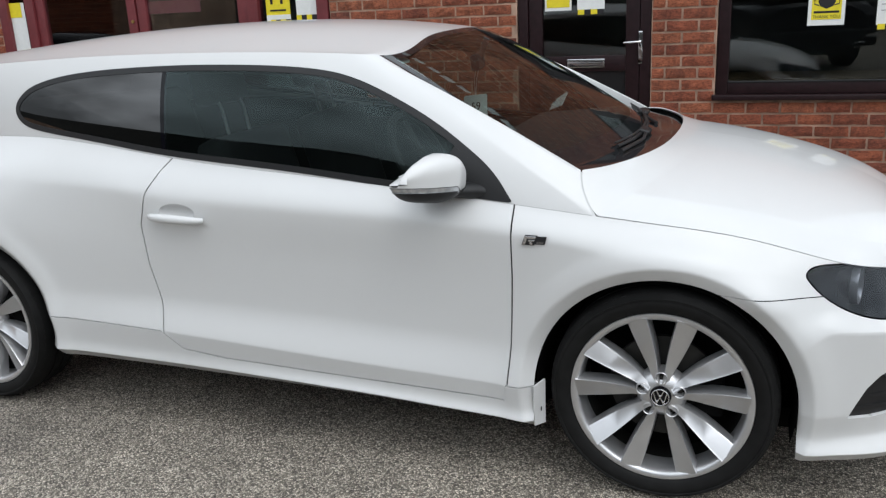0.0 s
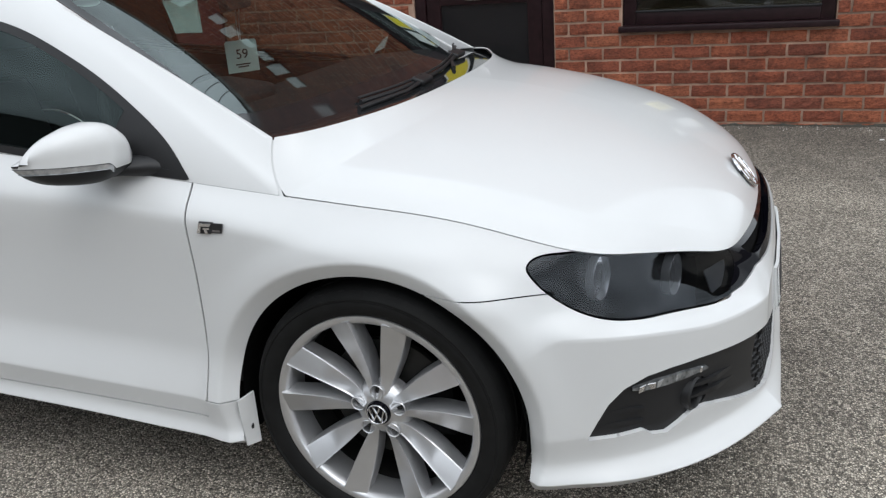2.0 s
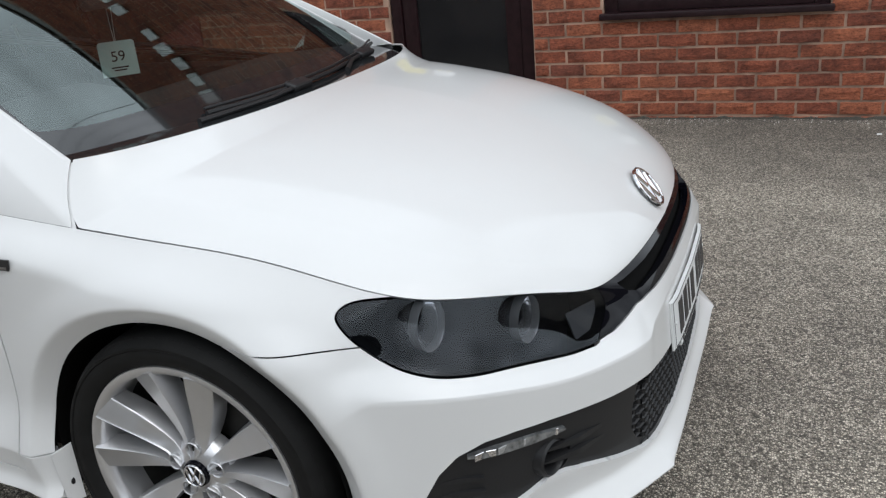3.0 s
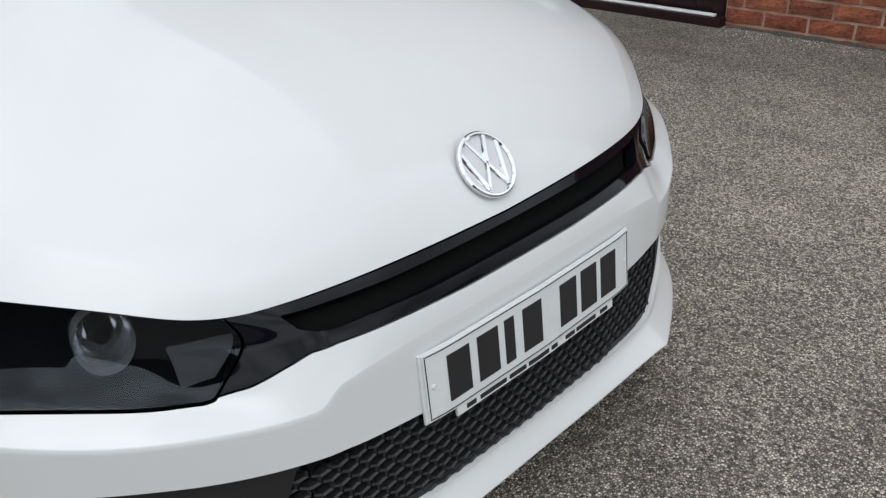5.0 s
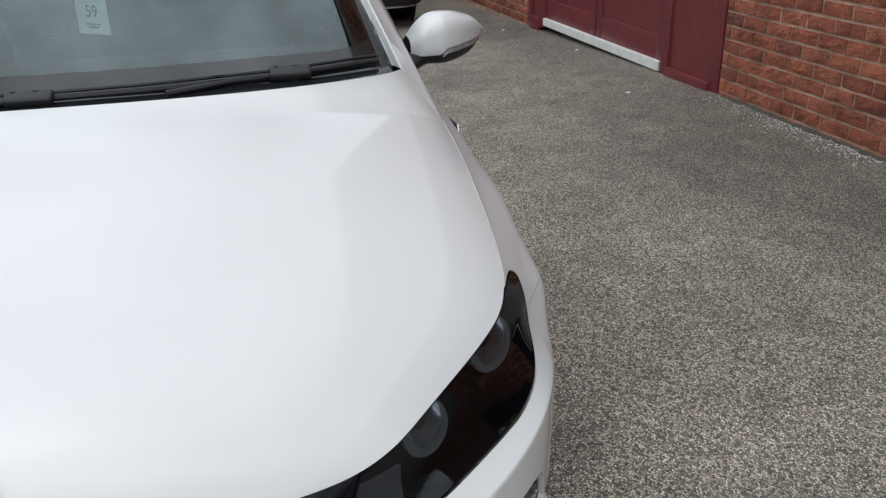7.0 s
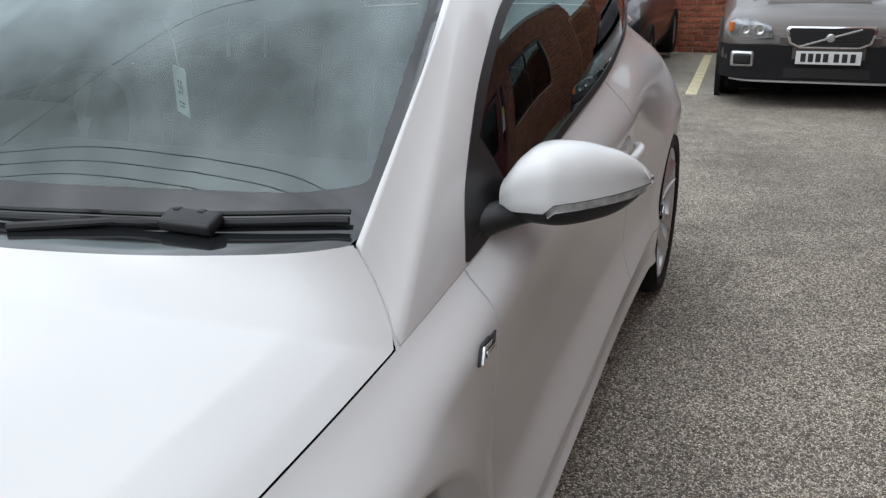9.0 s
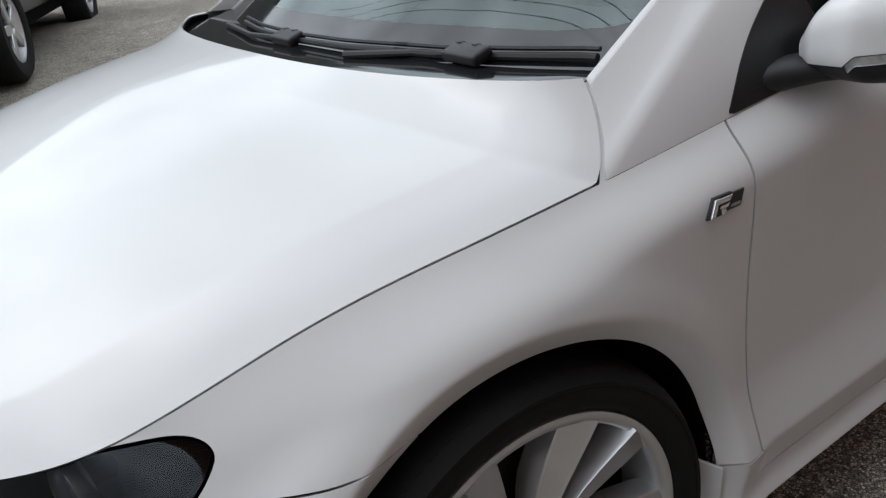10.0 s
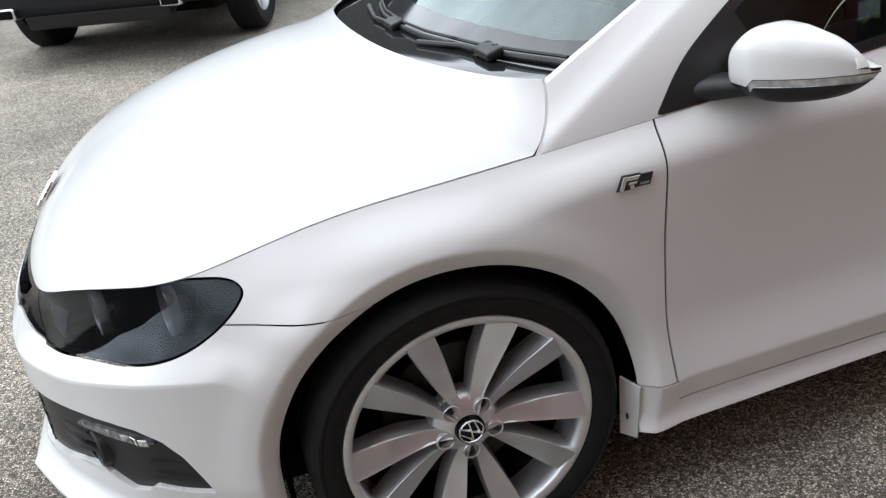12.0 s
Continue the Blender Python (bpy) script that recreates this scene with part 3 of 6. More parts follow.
    top = [(-3.05, 0, 1.30), (-3.03, .33, 1.293), (-2.95, .55, 1.268), (-2.75, .63, 1.275), (-2.45, .662, 1.29), (-2.1, .68, 1.303), (-1.65, .69, 1.308), (-1.27, .685, 1.302), (-1.0, .672, 1.290),
           (-.955, .662, 1.286), (-.935, .652, 1.283), (-.915, .642, 1.281), (-.868, .35, 1.322), (-.853, .16, 1.338), (-.85, 0, 1.341)]
    foot, top = np.array(foot), np.array(top)
    tks = chord(foot)
    seg = []
    for i in range(len(foot) - 1):
        n = max(6, int((tks[i + 1] - tks[i]) / 0.013))
        seg += [(i + j / n) for j in range(n)]
    kk = np.array(seg + [len(foot) - 1])
    # the waist is the side's own edge; the base of the windscreen bends at its corners
    F = np.zeros((len(kk), 3))
    a1, b1, c1 = kk <= 8, (kk > 8) & (kk <= 11), kk > 11
    F[a1] = np.stack([np.interp(np.interp(kk[a1], np.arange(len(tk)), tk), t, edge[:, i]) for i in range(3)], 1)
    for i in range(3):
        F[b1, i] = np.interp(kk[b1], np.arange(len(foot)), foot[:, i])
    bow = (kk >= 9) & (kk <= 10)
    F[bow] = [seam_point(10 - q) for q in kk[bow]]
    e_sel = (kk > 8) & (kk <= 9)
    ex = np.interp(kk[e_sel], [8, 9], [-.427, -.202])
    for i in (1, 2):
        F[e_sel, i] = np.interp(ex, edge[k8 - 5:, 0][:80], edge[k8 - 5:, i][:80])
    F[e_sel, 0] = ex
    cw = foot[11:]
    F[c1] = cubic(chord(cw), cw, np.interp(kk[c1], np.arange(11, 15), chord(cw)))
    tt2 = chord(top)
    T = cubic(tt2, top, np.interp(kk, np.arange(len(top)), tt2))
    F[0, 1] = F[-1, 1] = T[0, 1] = T[-1, 1] = 0
    w = np.linspace(0, 1, 46)
    # outward direction, for the swell of the panes
    tan = np.gradient((F + T) / 2, axis=0)
    up = T - F
    nrm = np.cross(up, tan)
    nrm /= np.linalg.norm(nrm, axis=1)[:, None]
    ia, ib = int(np.argmin(abs(kk - 7.8))), int(np.argmin(abs(kk - 11.35)))
    for i in range(ia, ib):
        f_ = (kk[i] - kk[ia]) / (kk[ib] - kk[ia])
        nrm[i] = nrm[ia] * (1 - f_) + nrm[ib] * f_
        nrm[i] /= np.linalg.norm(nrm[i])
    swell = np.interp(kk, [0, 2, 4, 7, 8, 9, 10.5, 11, 12, 14], [.03, .03, .025, .045, .045, .03, .022, .018, .03, .034])
    ctrl = F * .42 + T * .58 + nrm * swell[:, None]
    ctrl[0, 1] = ctrl[-1, 1] = 0
    pts = F[None] * ((1 - w) ** 2)[:, None, None] + ctrl[None] * (2 * w * (1 - w))[:, None, None] + T[None] * (w**2)[:, None, None]
    full = np.concatenate([pts, np.broadcast_to(kk, (46, len(kk)))[:, :, None], np.broadcast_to(w[:, None, None], (46, len(kk), 1))], 2)
    cab = Skin.grid(full[:, ::-1])
    cab = cab.keep(cab.v[:, 4] * .45 - .0007)
    screen, cab = cab.both(cab.v[:, 3] - 11.0, 0.0)
    k, w_ = screen.v[:, 3], screen.v[:, 4]
    side_d = (k - 11) * .34
    clear = np.minimum.reduce([side_d - .035, w_ * .72 - .066 - .03 * np.clip(1 - side_d / .2, 0, 1) ** 2, (1 - w_) * .72 - .03])
    g["screen"], g["screen_band"] = screen.both(clear, 0.0)
    dlo = [(-.432, .866), (-.488, .946), (-.556, 1.003), (-.685, 1.091), (-.825, 1.163), (-.968, 1.222), (-1.10, 1.250), (-1.338, 1.266), (-1.676, 1.271), (-2.06, 1.255), (-2.28, 1.216), (-2.365, 1.165), (-2.385, 1.118), (-2.355, 1.076), (-2.28, 1.050),
           (-1.96, 1.017), (-1.642, .974), (-1.199, .941), (-.82, .901)]
    for _ in range(3):
        dlo = dlo[:1] + [tuple(p[i] * k + q[i] * (1 - k) for i in (0, 1)) for p, q in zip(dlo, dlo[1:]) for k in (.75, .25)] + dlo[-1:]
    sd = poly_sd(cab.v[:, 0], cab.v[:, 2], dlo)
    sd = np.where(cab.v[:, 3] > 9.6, -1, sd)
    dl, shell = cab.both(sd, 0.0)
    sd = poly_sd(dl.v[:, 0], dl.v[:, 2], dlo)
    panes, g["dlo_trim"] = dl.both(sd - .019, 0.0)
    fore = lambda s: s.v[:, 0] + .66 - .55 * (s.v[:, 2] - .95)
    g["sail"], panes = panes.both(fore(panes), 0.001)
    pil = lambda s: -(s.v[:, 0] + 1.668 + .07 * (s.v[:, 2] - .978))
    g["quarter_glass"], rest = panes.both(pil(panes) - .004, 0.0)
    g["door_glass"], g["pillar_trim"] = rest.both(-pil(rest) - .012, 0.0)
    kq, wq = shell.v[:, 3], shell.v[:, 4]
    g["rear_glass"], shell = shell.both(np.minimum.reduce([2.35 - kq, (wq - .16) * .4, (.88 - wq) * .4]), 0.002)
    g["shell"] = shell

    # roof
    i3, i11 = int(np.argmin(abs(kk - 3))), int(np.argmin(abs(kk - 11)))
    cl = np.array([(-3.05, 0, 1.30), (-2.87, 0, 1.318), (-2.55, 0, 1.350), (-2.2, 0, 1.378), (-1.75, 0, 1.396), (-1.4, 0, 1.392), (-1.1, 0, 1.372), (-.95, 0, 1.355), (-.85, 0, 1.341)])
    cl = cubic(chord(cl), cl, np.linspace(0, chord(cl)[-1], 160))
    roof = patch(T[:i3 + 1], T[i3:i11 + 1], T[i11:][::-1], cl, 150, 50, lambda w: w**2.3)
    g["roof"] = Skin.grid(np.transpose(roof, (1, 0, 2)))

    # bonnet
    j9, j14 = int(np.searchsorted(t, tk[8])), int(np.searchsorted(t, tk[14]))
    mask = (edge[:, 0] > -.195) & (np.arange(len(t)) > j9) & (np.arange(len(t)) <= j14)
    side_c = np.array([seam_point(k / 11, .0012) for k in range(11)] + [tuple(e) for e in edge[mask]])
    front_c = edge[j14:][::-1]
    rc = np.array([(-.045, 0, .962), (-.055, .25, .961), (-.10, .5, .958), (-.155, .64, .955), (-.205, .72, .953), (-.248, .750, .950)])
    rc = cubic(chord(rc), rc, np.linspace(0, chord(rc)[-1], 60))
    cc = np.array([(-.045, 0, .962), (.14, 0, .940), (.34, 0, .896), (.53, 0, .833), (.66, 0, .766), (.761, 0, .689), (.808, 0, .625)])
    cc = cubic(chord(cc), cc, np.linspace(0, chord(cc)[-1], 120))

    def fall(w):
        """Gently domed to a fold near the edge, straight from there to the seam."""
        return np.where(w < .852, .60 * (w / .852) ** 2.5, .60 + .40 * (w - .852) / .148)

    hood = patch(rc, side_c, front_c, cc, 150, 146, fall)
    uu, ww = np.meshgrid(np.linspace(0, 1, 150), np.linspace(0, 1, 146), indexing="ij")
    hood = np.concatenate([hood, ww[:, :, None], uu[:, :, None]], 2)
    h = Skin.grid(np.transpose(hood, (1, 0, 2)))
    g["hood"] = h.keep(np.minimum((1 - h.v[:, 3]) * .76 - .0003 - .0016 * np.clip((h.v[:, 4] - .05) / .10, 0, 1), (1 - h.v[:, 4]) * 1.0 - .003))
    return g


G = make_shape()
coupe = thing("coupe", "white two-door coupe parked on tarmac beside the brick building", "car")


def two(key, name, material, parent, label="", flange=0.014, push=0.0):
    """Left and right panels of a pair."""
    s = G[key].pushed(push) if push else G[key]
    return [s.make(name, material, parent, label, flange), s.mirrored().make(name, material, parent, label, flange)]


G["hood"].whole().make("bonnet", WHITE, coupe, "smooth white bonnet", 0.005)
G["roof"].whole().make("roof", WHITE, coupe)
G["bumper"].whole().make("front_bumper", WHITE, coupe, "white bumper with a low spoiler lip", 0.02)
SCOOP = (-1.582, .800, .072, .030)
ring = lambda k: np.hypot((k.v[:, 0] - SCOOP[0]) / SCOOP[2], (k.v[:, 2] - SCOOP[1]) / SCOOP[3])
scoop, G["door"] = G["door"].both((1 - ring(G["door"])) * .03, 0.0)
doors = two("door", "door", WHITE, coupe, "", 0.004)
scoop.v[:, :3] -= scoop.normals() * (.020 * np.sqrt(np.clip(1 - ring(scoop) ** 2, 0, 1)))[:, None]
two("wing", "front_wing", WHITE, coupe, "", 0.004)
two("sill", "side_skirt", WHITE, coupe, "", 0.03)
G["quarter"].whole().make("rear_body", WHITE, coupe, "", 0.02)
G["tail"].whole().make("rear_bumper", WHITE, coupe)
G["shell"].whole().make("cabin_shell", WHITE, coupe, "", 0.006)
G["screen"].whole().make("windscreen", GLASS, coupe, "clear windscreen that mirrors the sky", 0).visible_shadow = False
G["screen_band"].whole().make("windscreen_border", FRIT, coupe, "black printed glass edge", 0)
G["rear_glass"].whole().make("rear_window", PRIVACY, coupe, "", 0.004)
for key, nm, m in (("door_glass", "side_window", TINT), ("quarter_glass", "quarter_window", PRIVACY)):
    for ob in two(key, nm, m, coupe, "", 0):
        ob.visible_shadow = False
two("dlo_trim", "window_seal", SATIN_BLACK, coupe, "", 0.02, 0.002)
two("sail", "mirror_base_panel", SATIN_BLACK, coupe, "", 0.01, 0.001)
two("pillar_trim", "pillar_trim", GLOSS_BLACK, coupe, "", 0.01)
slot = [(-1, .615), (-1, .582), (.20, .585), (.31, .589), (.363, .589), (.389, .592), (.406, .599), (.392, .620), (.363, .618), (.24, .615)]
gs, gf = G["grille"].both(poly_sd(G["grille"].v[:, 3], G["grille"].v[:, 2], slot), 0.0)
bar = gf.whole().pushed(-0.003).make("grille_bar", GLOSS_BLACK, coupe, "gloss black slim grille strip", 0.022)
gs.whole().pushed(-0.03).make("grille_slot", DARK, bar, "", 0)
POD, POD_TURN = Vector((.686, .655, .352)), radians(20)
G["low"].whole().pushed(-0.034).make("lower_intake", DARK, coupe, "", 0)
MESH_EDGE = [(-1, .42), (.43, .43), (.460, .405), (.478, .36), (.480, .315), (.462, .285), (.42, .266), (.36, .262), (-1, .258)]
ends = G["low"].keep(-poly_sd(G["low"].v[:, 3], G["low"].v[:, 2], MESH_EDGE, .004))
axis = np.array([math.cos(POD_TURN), math.sin(POD_TURN), 0])
off = ends.v[:, :3] - np.array(POD)
ends = ends.keep(np.linalg.norm(off - np.outer(off @ axis, axis), axis=1) - .038).pushed(-0.011)
for s in (ends, ends.mirrored()):
    s.make("intake_end_panel", SATIN_BLACK, coupe, "black panel round the fog lamp", 0.02)
# black sheets added under body and bonnet, for the shade in the gaps
shade = G["side_full"].keep(-poly_sd(G["side_full"].v[:, 3], G["side_full"].v[:, 2], [(.42, .5), (1.13, .5), (1.13, .9), (.42, .9)]))
shade.keep(np.maximum(shade.v[:, 2] - .27, shade.v[:, 3] - 1.3)).whole().pushed(-0.036).make("body_liner", DARK, coupe, "", 0)
# a closer black sheet, so that the shut lines read as shaded
back = G["side_full"].keep(np.minimum(G["side_full"].v[:, 3] - 1.15, (ring(G["side_full"]) - 1.15) * .03)).pushed(-0.012)
for s in (back, back.mirrored()):
    s.make("panel_backing", DARK, coupe, "", 0)
G["hood"].whole().pushed(-0.010).make("bonnet_liner", DARK, coupe, "", 0)
for ob in two("lamp", "headlamp_lens", LENS, coupe, "", 0):
    ob.visible_shadow = False
two("lamp", "headlamp_housing", LAMP_BODY, coupe, "", 0.0, -0.105)
for s in (G["lamp"], G["lamp"].mirrored()):
    s.skirt(.107).make("headlamp_gasket", LAMP_BODY, coupe, "", 0)
G["roof"].whole().pushed(-0.03).make("headlining", TRIM, coupe, "", 0)
part("floor_pan", boxb(-3.2, 0.62, -0.72, 0.72, 0.20, 0.26), DARK, coupe)
for sy in (1, -1):
    seam = bmesh.new()
    rows = [[seam.verts.new((x + q, y * sy, z - .0045)) for q in (-.006, .008)] for x, y, z in (seam_point(k / 8) for k in range(10))]
    for a, b in zip(rows, rows[1:]):
        seam.faces.new((a[0], a[1], b[1], b[0]))
    part("seam_flange", seam, WHITE, coupe)


# ---------------------------------------------------------------- wheels
def make_wheel():
    w = thing("wheel", "ten-spoke silver alloy wheel with a low-profile black tyre", "wheel")
    tread = [(.3205, -.035), (.3215, -.062), (.314, -.064), (.314, -.074), (.3215, -.076), (.322, -.106), (.3145, -.108), (.3145, -.119), (.322, -.121), (.3215, -.151), (.314, -.153), (.314, -.163), (.3205, -.165)]
    prof = [(.2515, -.016), (.257, -.005), (.265, .002), (.280, .007), (.290, .0075), (.296, .006), (.298, .0085), (.303, .0085), (.305, .004), (.312, -.006), (.318, -.02)] + tread + [(.312, -.195), (.292, -.208), (.262, -.205), (.252, -.195)]
    tyre = part("tyre", lathe(prof, 96), RUBBER, w, "black low-profile tyre", smooth=True)
    # shoulder blocks of the tread
    bm = bmesh.new()
    for i in range(72):
        t = 2 * math.pi * i / 72
        b = box(.014, .026, .006, pose(0, -.025, 0) @ Matrix.Identity(4), 0.001, 1)
        bmesh.ops.transform(b, matrix=Matrix.Rotation(t, 4, "Y") @ Matrix.Translation((0, 0, .3185)) @ Matrix.Rotation(radians(24), 4, "X"), verts=b.verts)
        me = bpy.data.meshes.new("tmp")
        b.to_mesh(me)
        b.free()
        bm.from_mesh(me)
        bpy.data.meshes.remove(me)
    part("tread", bm, RUBBER, tyre)
    rim = part("rim", lathe([(.255, -.02), (.257, -.008), (.255, -.003), (.2495, -.002), (.2405, -.004), (.2355, -.010), (.2325, -.030), (.2295, -.085)], 96), ALLOY, w, "brushed silver alloy rim", smooth=True)
    # deep part of the rim: shade behind the spokes put into its dark colour
    part("barrel", lathe([(.2295, -.085), (.226, -.19), (.252, -.20)], 64), STEEL, w, "inner rim barrel, coloured dark for the shade behind the spokes", smooth=True)
    for i in range(10):
        ang = radians(90 + 72 * (i // 2) + (16.5 if i % 2 else -16.5))
        bm = bmesh.new()
        rows = []
        for r, hw, y, dep in ((.036, .0085, -.020, .030), (.058, .0105, -.027, .036), (.080, .0135, -.031, .042), (.105, .0175, -.030, .046), (.135, .0215, -.026, .050), (.170, .0250, -.019, .050), (.205, .0275, -.011, .048), (.2425, .0295, -.003, .044)):
            rows.append([bm.verts.new((r, y + dy, q * (1 if i % 2 == 0 else -1))) for q, dy in ((-hw - .002, -dep), (-hw, -.009), (-hw * .90, -.006), (hw * .78, .0025), (hw * .93, .006), (hw, .003), (hw + .002, -dep))])
        for a, b in zip(rows, rows[1:]):
            for k in range(6):
                bm.faces.new((a[k], a[k + 1], b[k + 1], b[k]))
        bm.faces.new(rows[-1])
        bmesh.ops.transform(bm, matrix=Matrix.Rotation(-ang, 4, "Y"), verts=bm.verts)
        part("spoke", bm, ALLOY, rim, smooth=True)
    part("hub", lathe([(.0, -.022), (.030, -.022), (.040, -.024), (.058, -.034), (.072, -.050), (.075, -.075), (.0, -.08)], 48), ALLOY, w, smooth=True)
    for i in range(5):
        t = radians(90 + 72 * i)
        bm = lathe([(.0185, -.042), (.0185, -.0215), (.0172, -.020), (.0152, -.0215), (.0146, -.040)], 20)
        bmesh.ops.translate(bm, vec=(.0545 * math.cos(t), 0, .0545 * math.sin(t)), verts=bm.verts)
        cup = part("bolt_recess", bm, ALLOY, w, smooth=True)
        bm = lathe([(.0, -.036), (.0146, -.036)], 20)
        bmesh.ops.translate(bm, vec=(.0545 * math.cos(t), 0, .0545 * math.sin(t)), verts=bm.verts)
        part("recess_floor", bm, DARK, cup)
        bm = lathe([(.0, -.0270), (.0068, -.0270), (.0080, -.0285), (.0080, -.037)], 6)
        bmesh.ops.translate(bm, vec=(.0545 * math.cos(t), 0, .0545 * math.sin(t)), verts=bm.verts)
        part("wheel_bolt", bm, STEEL, w)
    cap = part("centre_cap", lathe([(.0, -.012), (.022, -.0125), (.029, -.014), (.031, -.02), (.031, -.03)], 40), GLOSS_BLACK, w, "black cap with a chrome roundel", smooth=True)
    emblem(.0262, .004, Matrix.Translation((0, -.0125, 0)) @ Matrix.Rotation(radians(-90), 4, "X") @ Matrix.Rotation(radians(180), 4, "Z"), "roundel", cap)
    part("brake_disc", lathe([(.06, -.095), (.155, -.095), (.156, -.098), (.156, -.106), (.155, -.11), (.06, -.11)], 48), STEEL, w, smooth=True)
    part("caliper", boxb(-.17, -.09, -.12, -.075, -.075, .075, .012, 2), DARK, w)
    # black disc across the wheel, for the shade seen between the spokes
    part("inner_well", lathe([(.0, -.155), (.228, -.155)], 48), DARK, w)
    return w


def emblem(r, depth, m, name, parent, label=""):
    """A ring round two stacked chevrons, in the XY plane, facing +Z; each stroke a piece of its own."""
    bm = bmesh.new()
    n = 56
    prof = [(r * 1.0, 0), (r * .99, depth * .7), (r * .95, depth), (r * .90, depth), (r * .865, depth * .7), (r * .86, 0)]
    rings = [[bm.verts.new((q * math.cos(2 * math.pi * i / n), q * math.sin(2 * math.pi * i / n), h)) for i in range(n)] for q, h in prof]
    for a, b in zip(rings, rings[1:]):
        for i in range(n):
            bm.faces.new((a[i], a[(i + 1) % n], b[(i + 1) % n], b[i]))
    bmesh.ops.transform(bm, matrix=m, verts=bm.verts)
    ring = part(name, bm, CHROME, parent, label, smooth=True)

    def bar(p, q, w):
        bm = bmesh.new()
        p, q = Vector((*p, 0)) * r, Vector((*q, 0)) * r
        d = (q - p).normalized()
        s = Vector((-d.y, d.x, 0)) * w * r / 2
        lo = [p - s, p + s, q + s, q - s]
        hi = [v + Vector((0, 0, depth * .85)) for v in (p - s * .5, p + s * .5, q + s * .5, q - s * .5)]
        a = [bm.verts.new(v) for v in lo]
        b = [bm.verts.new(v) for v in hi]
        bm.faces.new(b)
        for i in range(4):
            bm.faces.new((a[i], a[(i + 1) % 4], b[(i + 1) % 4], b[i]))
        bmesh.ops.transform(bm, matrix=m, verts=bm.verts)
        part("stroke", bm, CHROME, ring if ring.parent is coupe else parent)

    for sx in (-1, 1):
        bar((sx * .37, .80), (sx * .03, .06), .20)
        bar((sx * .72, .52), (sx * .36, -.74), .20)
        bar((sx * .40, -.74), (sx * .0, .02), .19)
    return ring


wheel = make_wheel()
wheel.matrix_basis = pose(-.004, 0.898, HUB_Z, 0, 36, 0)
wheel.parent = coupe
for at in (pose(AXLE_R, 0.895, HUB_Z, 0, 11, 0), pose(0, -0.884, HUB_Z, 0, 0, 180), pose(AXLE_R, -0.895, HUB_Z, 0, 23, 180)):
    copy_thing(wheel, at)
for o in list(bpy.data.objects):
    if o.name.split(".")[0] == "wheel":
        if "category" in o:
            del o["category"]
for ax in (0.0, AXLE_R):
    for sy in (-1, 1):
        bm = bmesh.new()
        n = 40
        ring = []
        for yy in (.872, .58):
            ring.append([bm.verts.new((ax + (ARCH_R - .004) * math.cos(math.pi * (1.085 - 1.17 * i / n)), sy * yy, HUB_Z + (ARCH_R - .004) * math.sin(math.pi * (1.085 - 1.17 * i / n)))) for i in range(n + 1)])
        for i in range(n):
            bm.faces.new((ring[0][i], ring[0][i + 1], ring[1][i + 1], ring[1][i]))
        bm.faces.new(ring[1])
        part("arch_liner", bm, DARK, coupe)


# ---------------------------------------------------------------- lamps, mirrors and fittings of the coupe
def side_thing(fn):
    for sy in (1, -1):
        fn(sy)


def flip(bm, sy):
    if sy < 0:
        bmesh.ops.scale(bm, vec=(1, -1, 1), verts=bm.verts)
        bmesh.ops.reverse_faces(bm, faces=bm.faces[:])
    return bm


def make_lamp_inside(sy):
    """Two chrome bowls with clear rims, and a pale facet at the grille end."""
    for (x, y, z, r) in ((.476, .722, .648, .050), (.616, .580, .607, .047)):
        at = Matrix.Translation((x, sy * y, z)) @ Matrix.Rotation(radians(sy * 16), 4, "Z")

        def turned(profile):
            bm = lathe(profile, 40, "X")
            bmesh.ops.scale(bm, vec=(1, .80, 1.05), verts=bm.verts)
            bmesh.ops.transform(bm, matrix=at, verts=bm.verts)
            return bm

        home = part("headlamp_bowl", turned([(r * .30, -.040), (r * .62, -.030), (r * .84, -.008), (r * .92, .010)]), LAMP_INNER, coupe, "chrome headlamp bowl", smooth=True)
        part("bowl_rim", turned([(r * .92, .010), (r * .96, .024), (r * .99, .026), (r * 1.02, .023), (r * 1.03, .006)]), CLEAR_RIM, home, smooth=True)
        part("projector_lens", turned([(r * .46, -.030), (r * .44, -.008), (r * .30, .004), (.0, .008)]), GLOSS_BLACK, home, smooth=True)
    facet = G["lamp"].keep(poly_sd(G["lamp"].v[:, 3], G["lamp"].v[:, 2], [(.605, .604), (.503, .604), (.548, .556), (.592, .552)])).pushed(-.018)
    (facet if sy > 0 else facet.mirrored()).make("lamp_facet", RIM_GREY, coupe, "pale grey facet inside the headlamp", .003)


RIM_GREY = simple("grey_lamp_moulding", (0.11, 0.114, 0.122), 0.3, metal=0.3, var=0.05)
CLEAR_RIM = simple("silvered_rim", (0.42, 0.43, 0.445), 0.2, metal=0.6, var=0.05)
side_thing(make_lamp_inside)


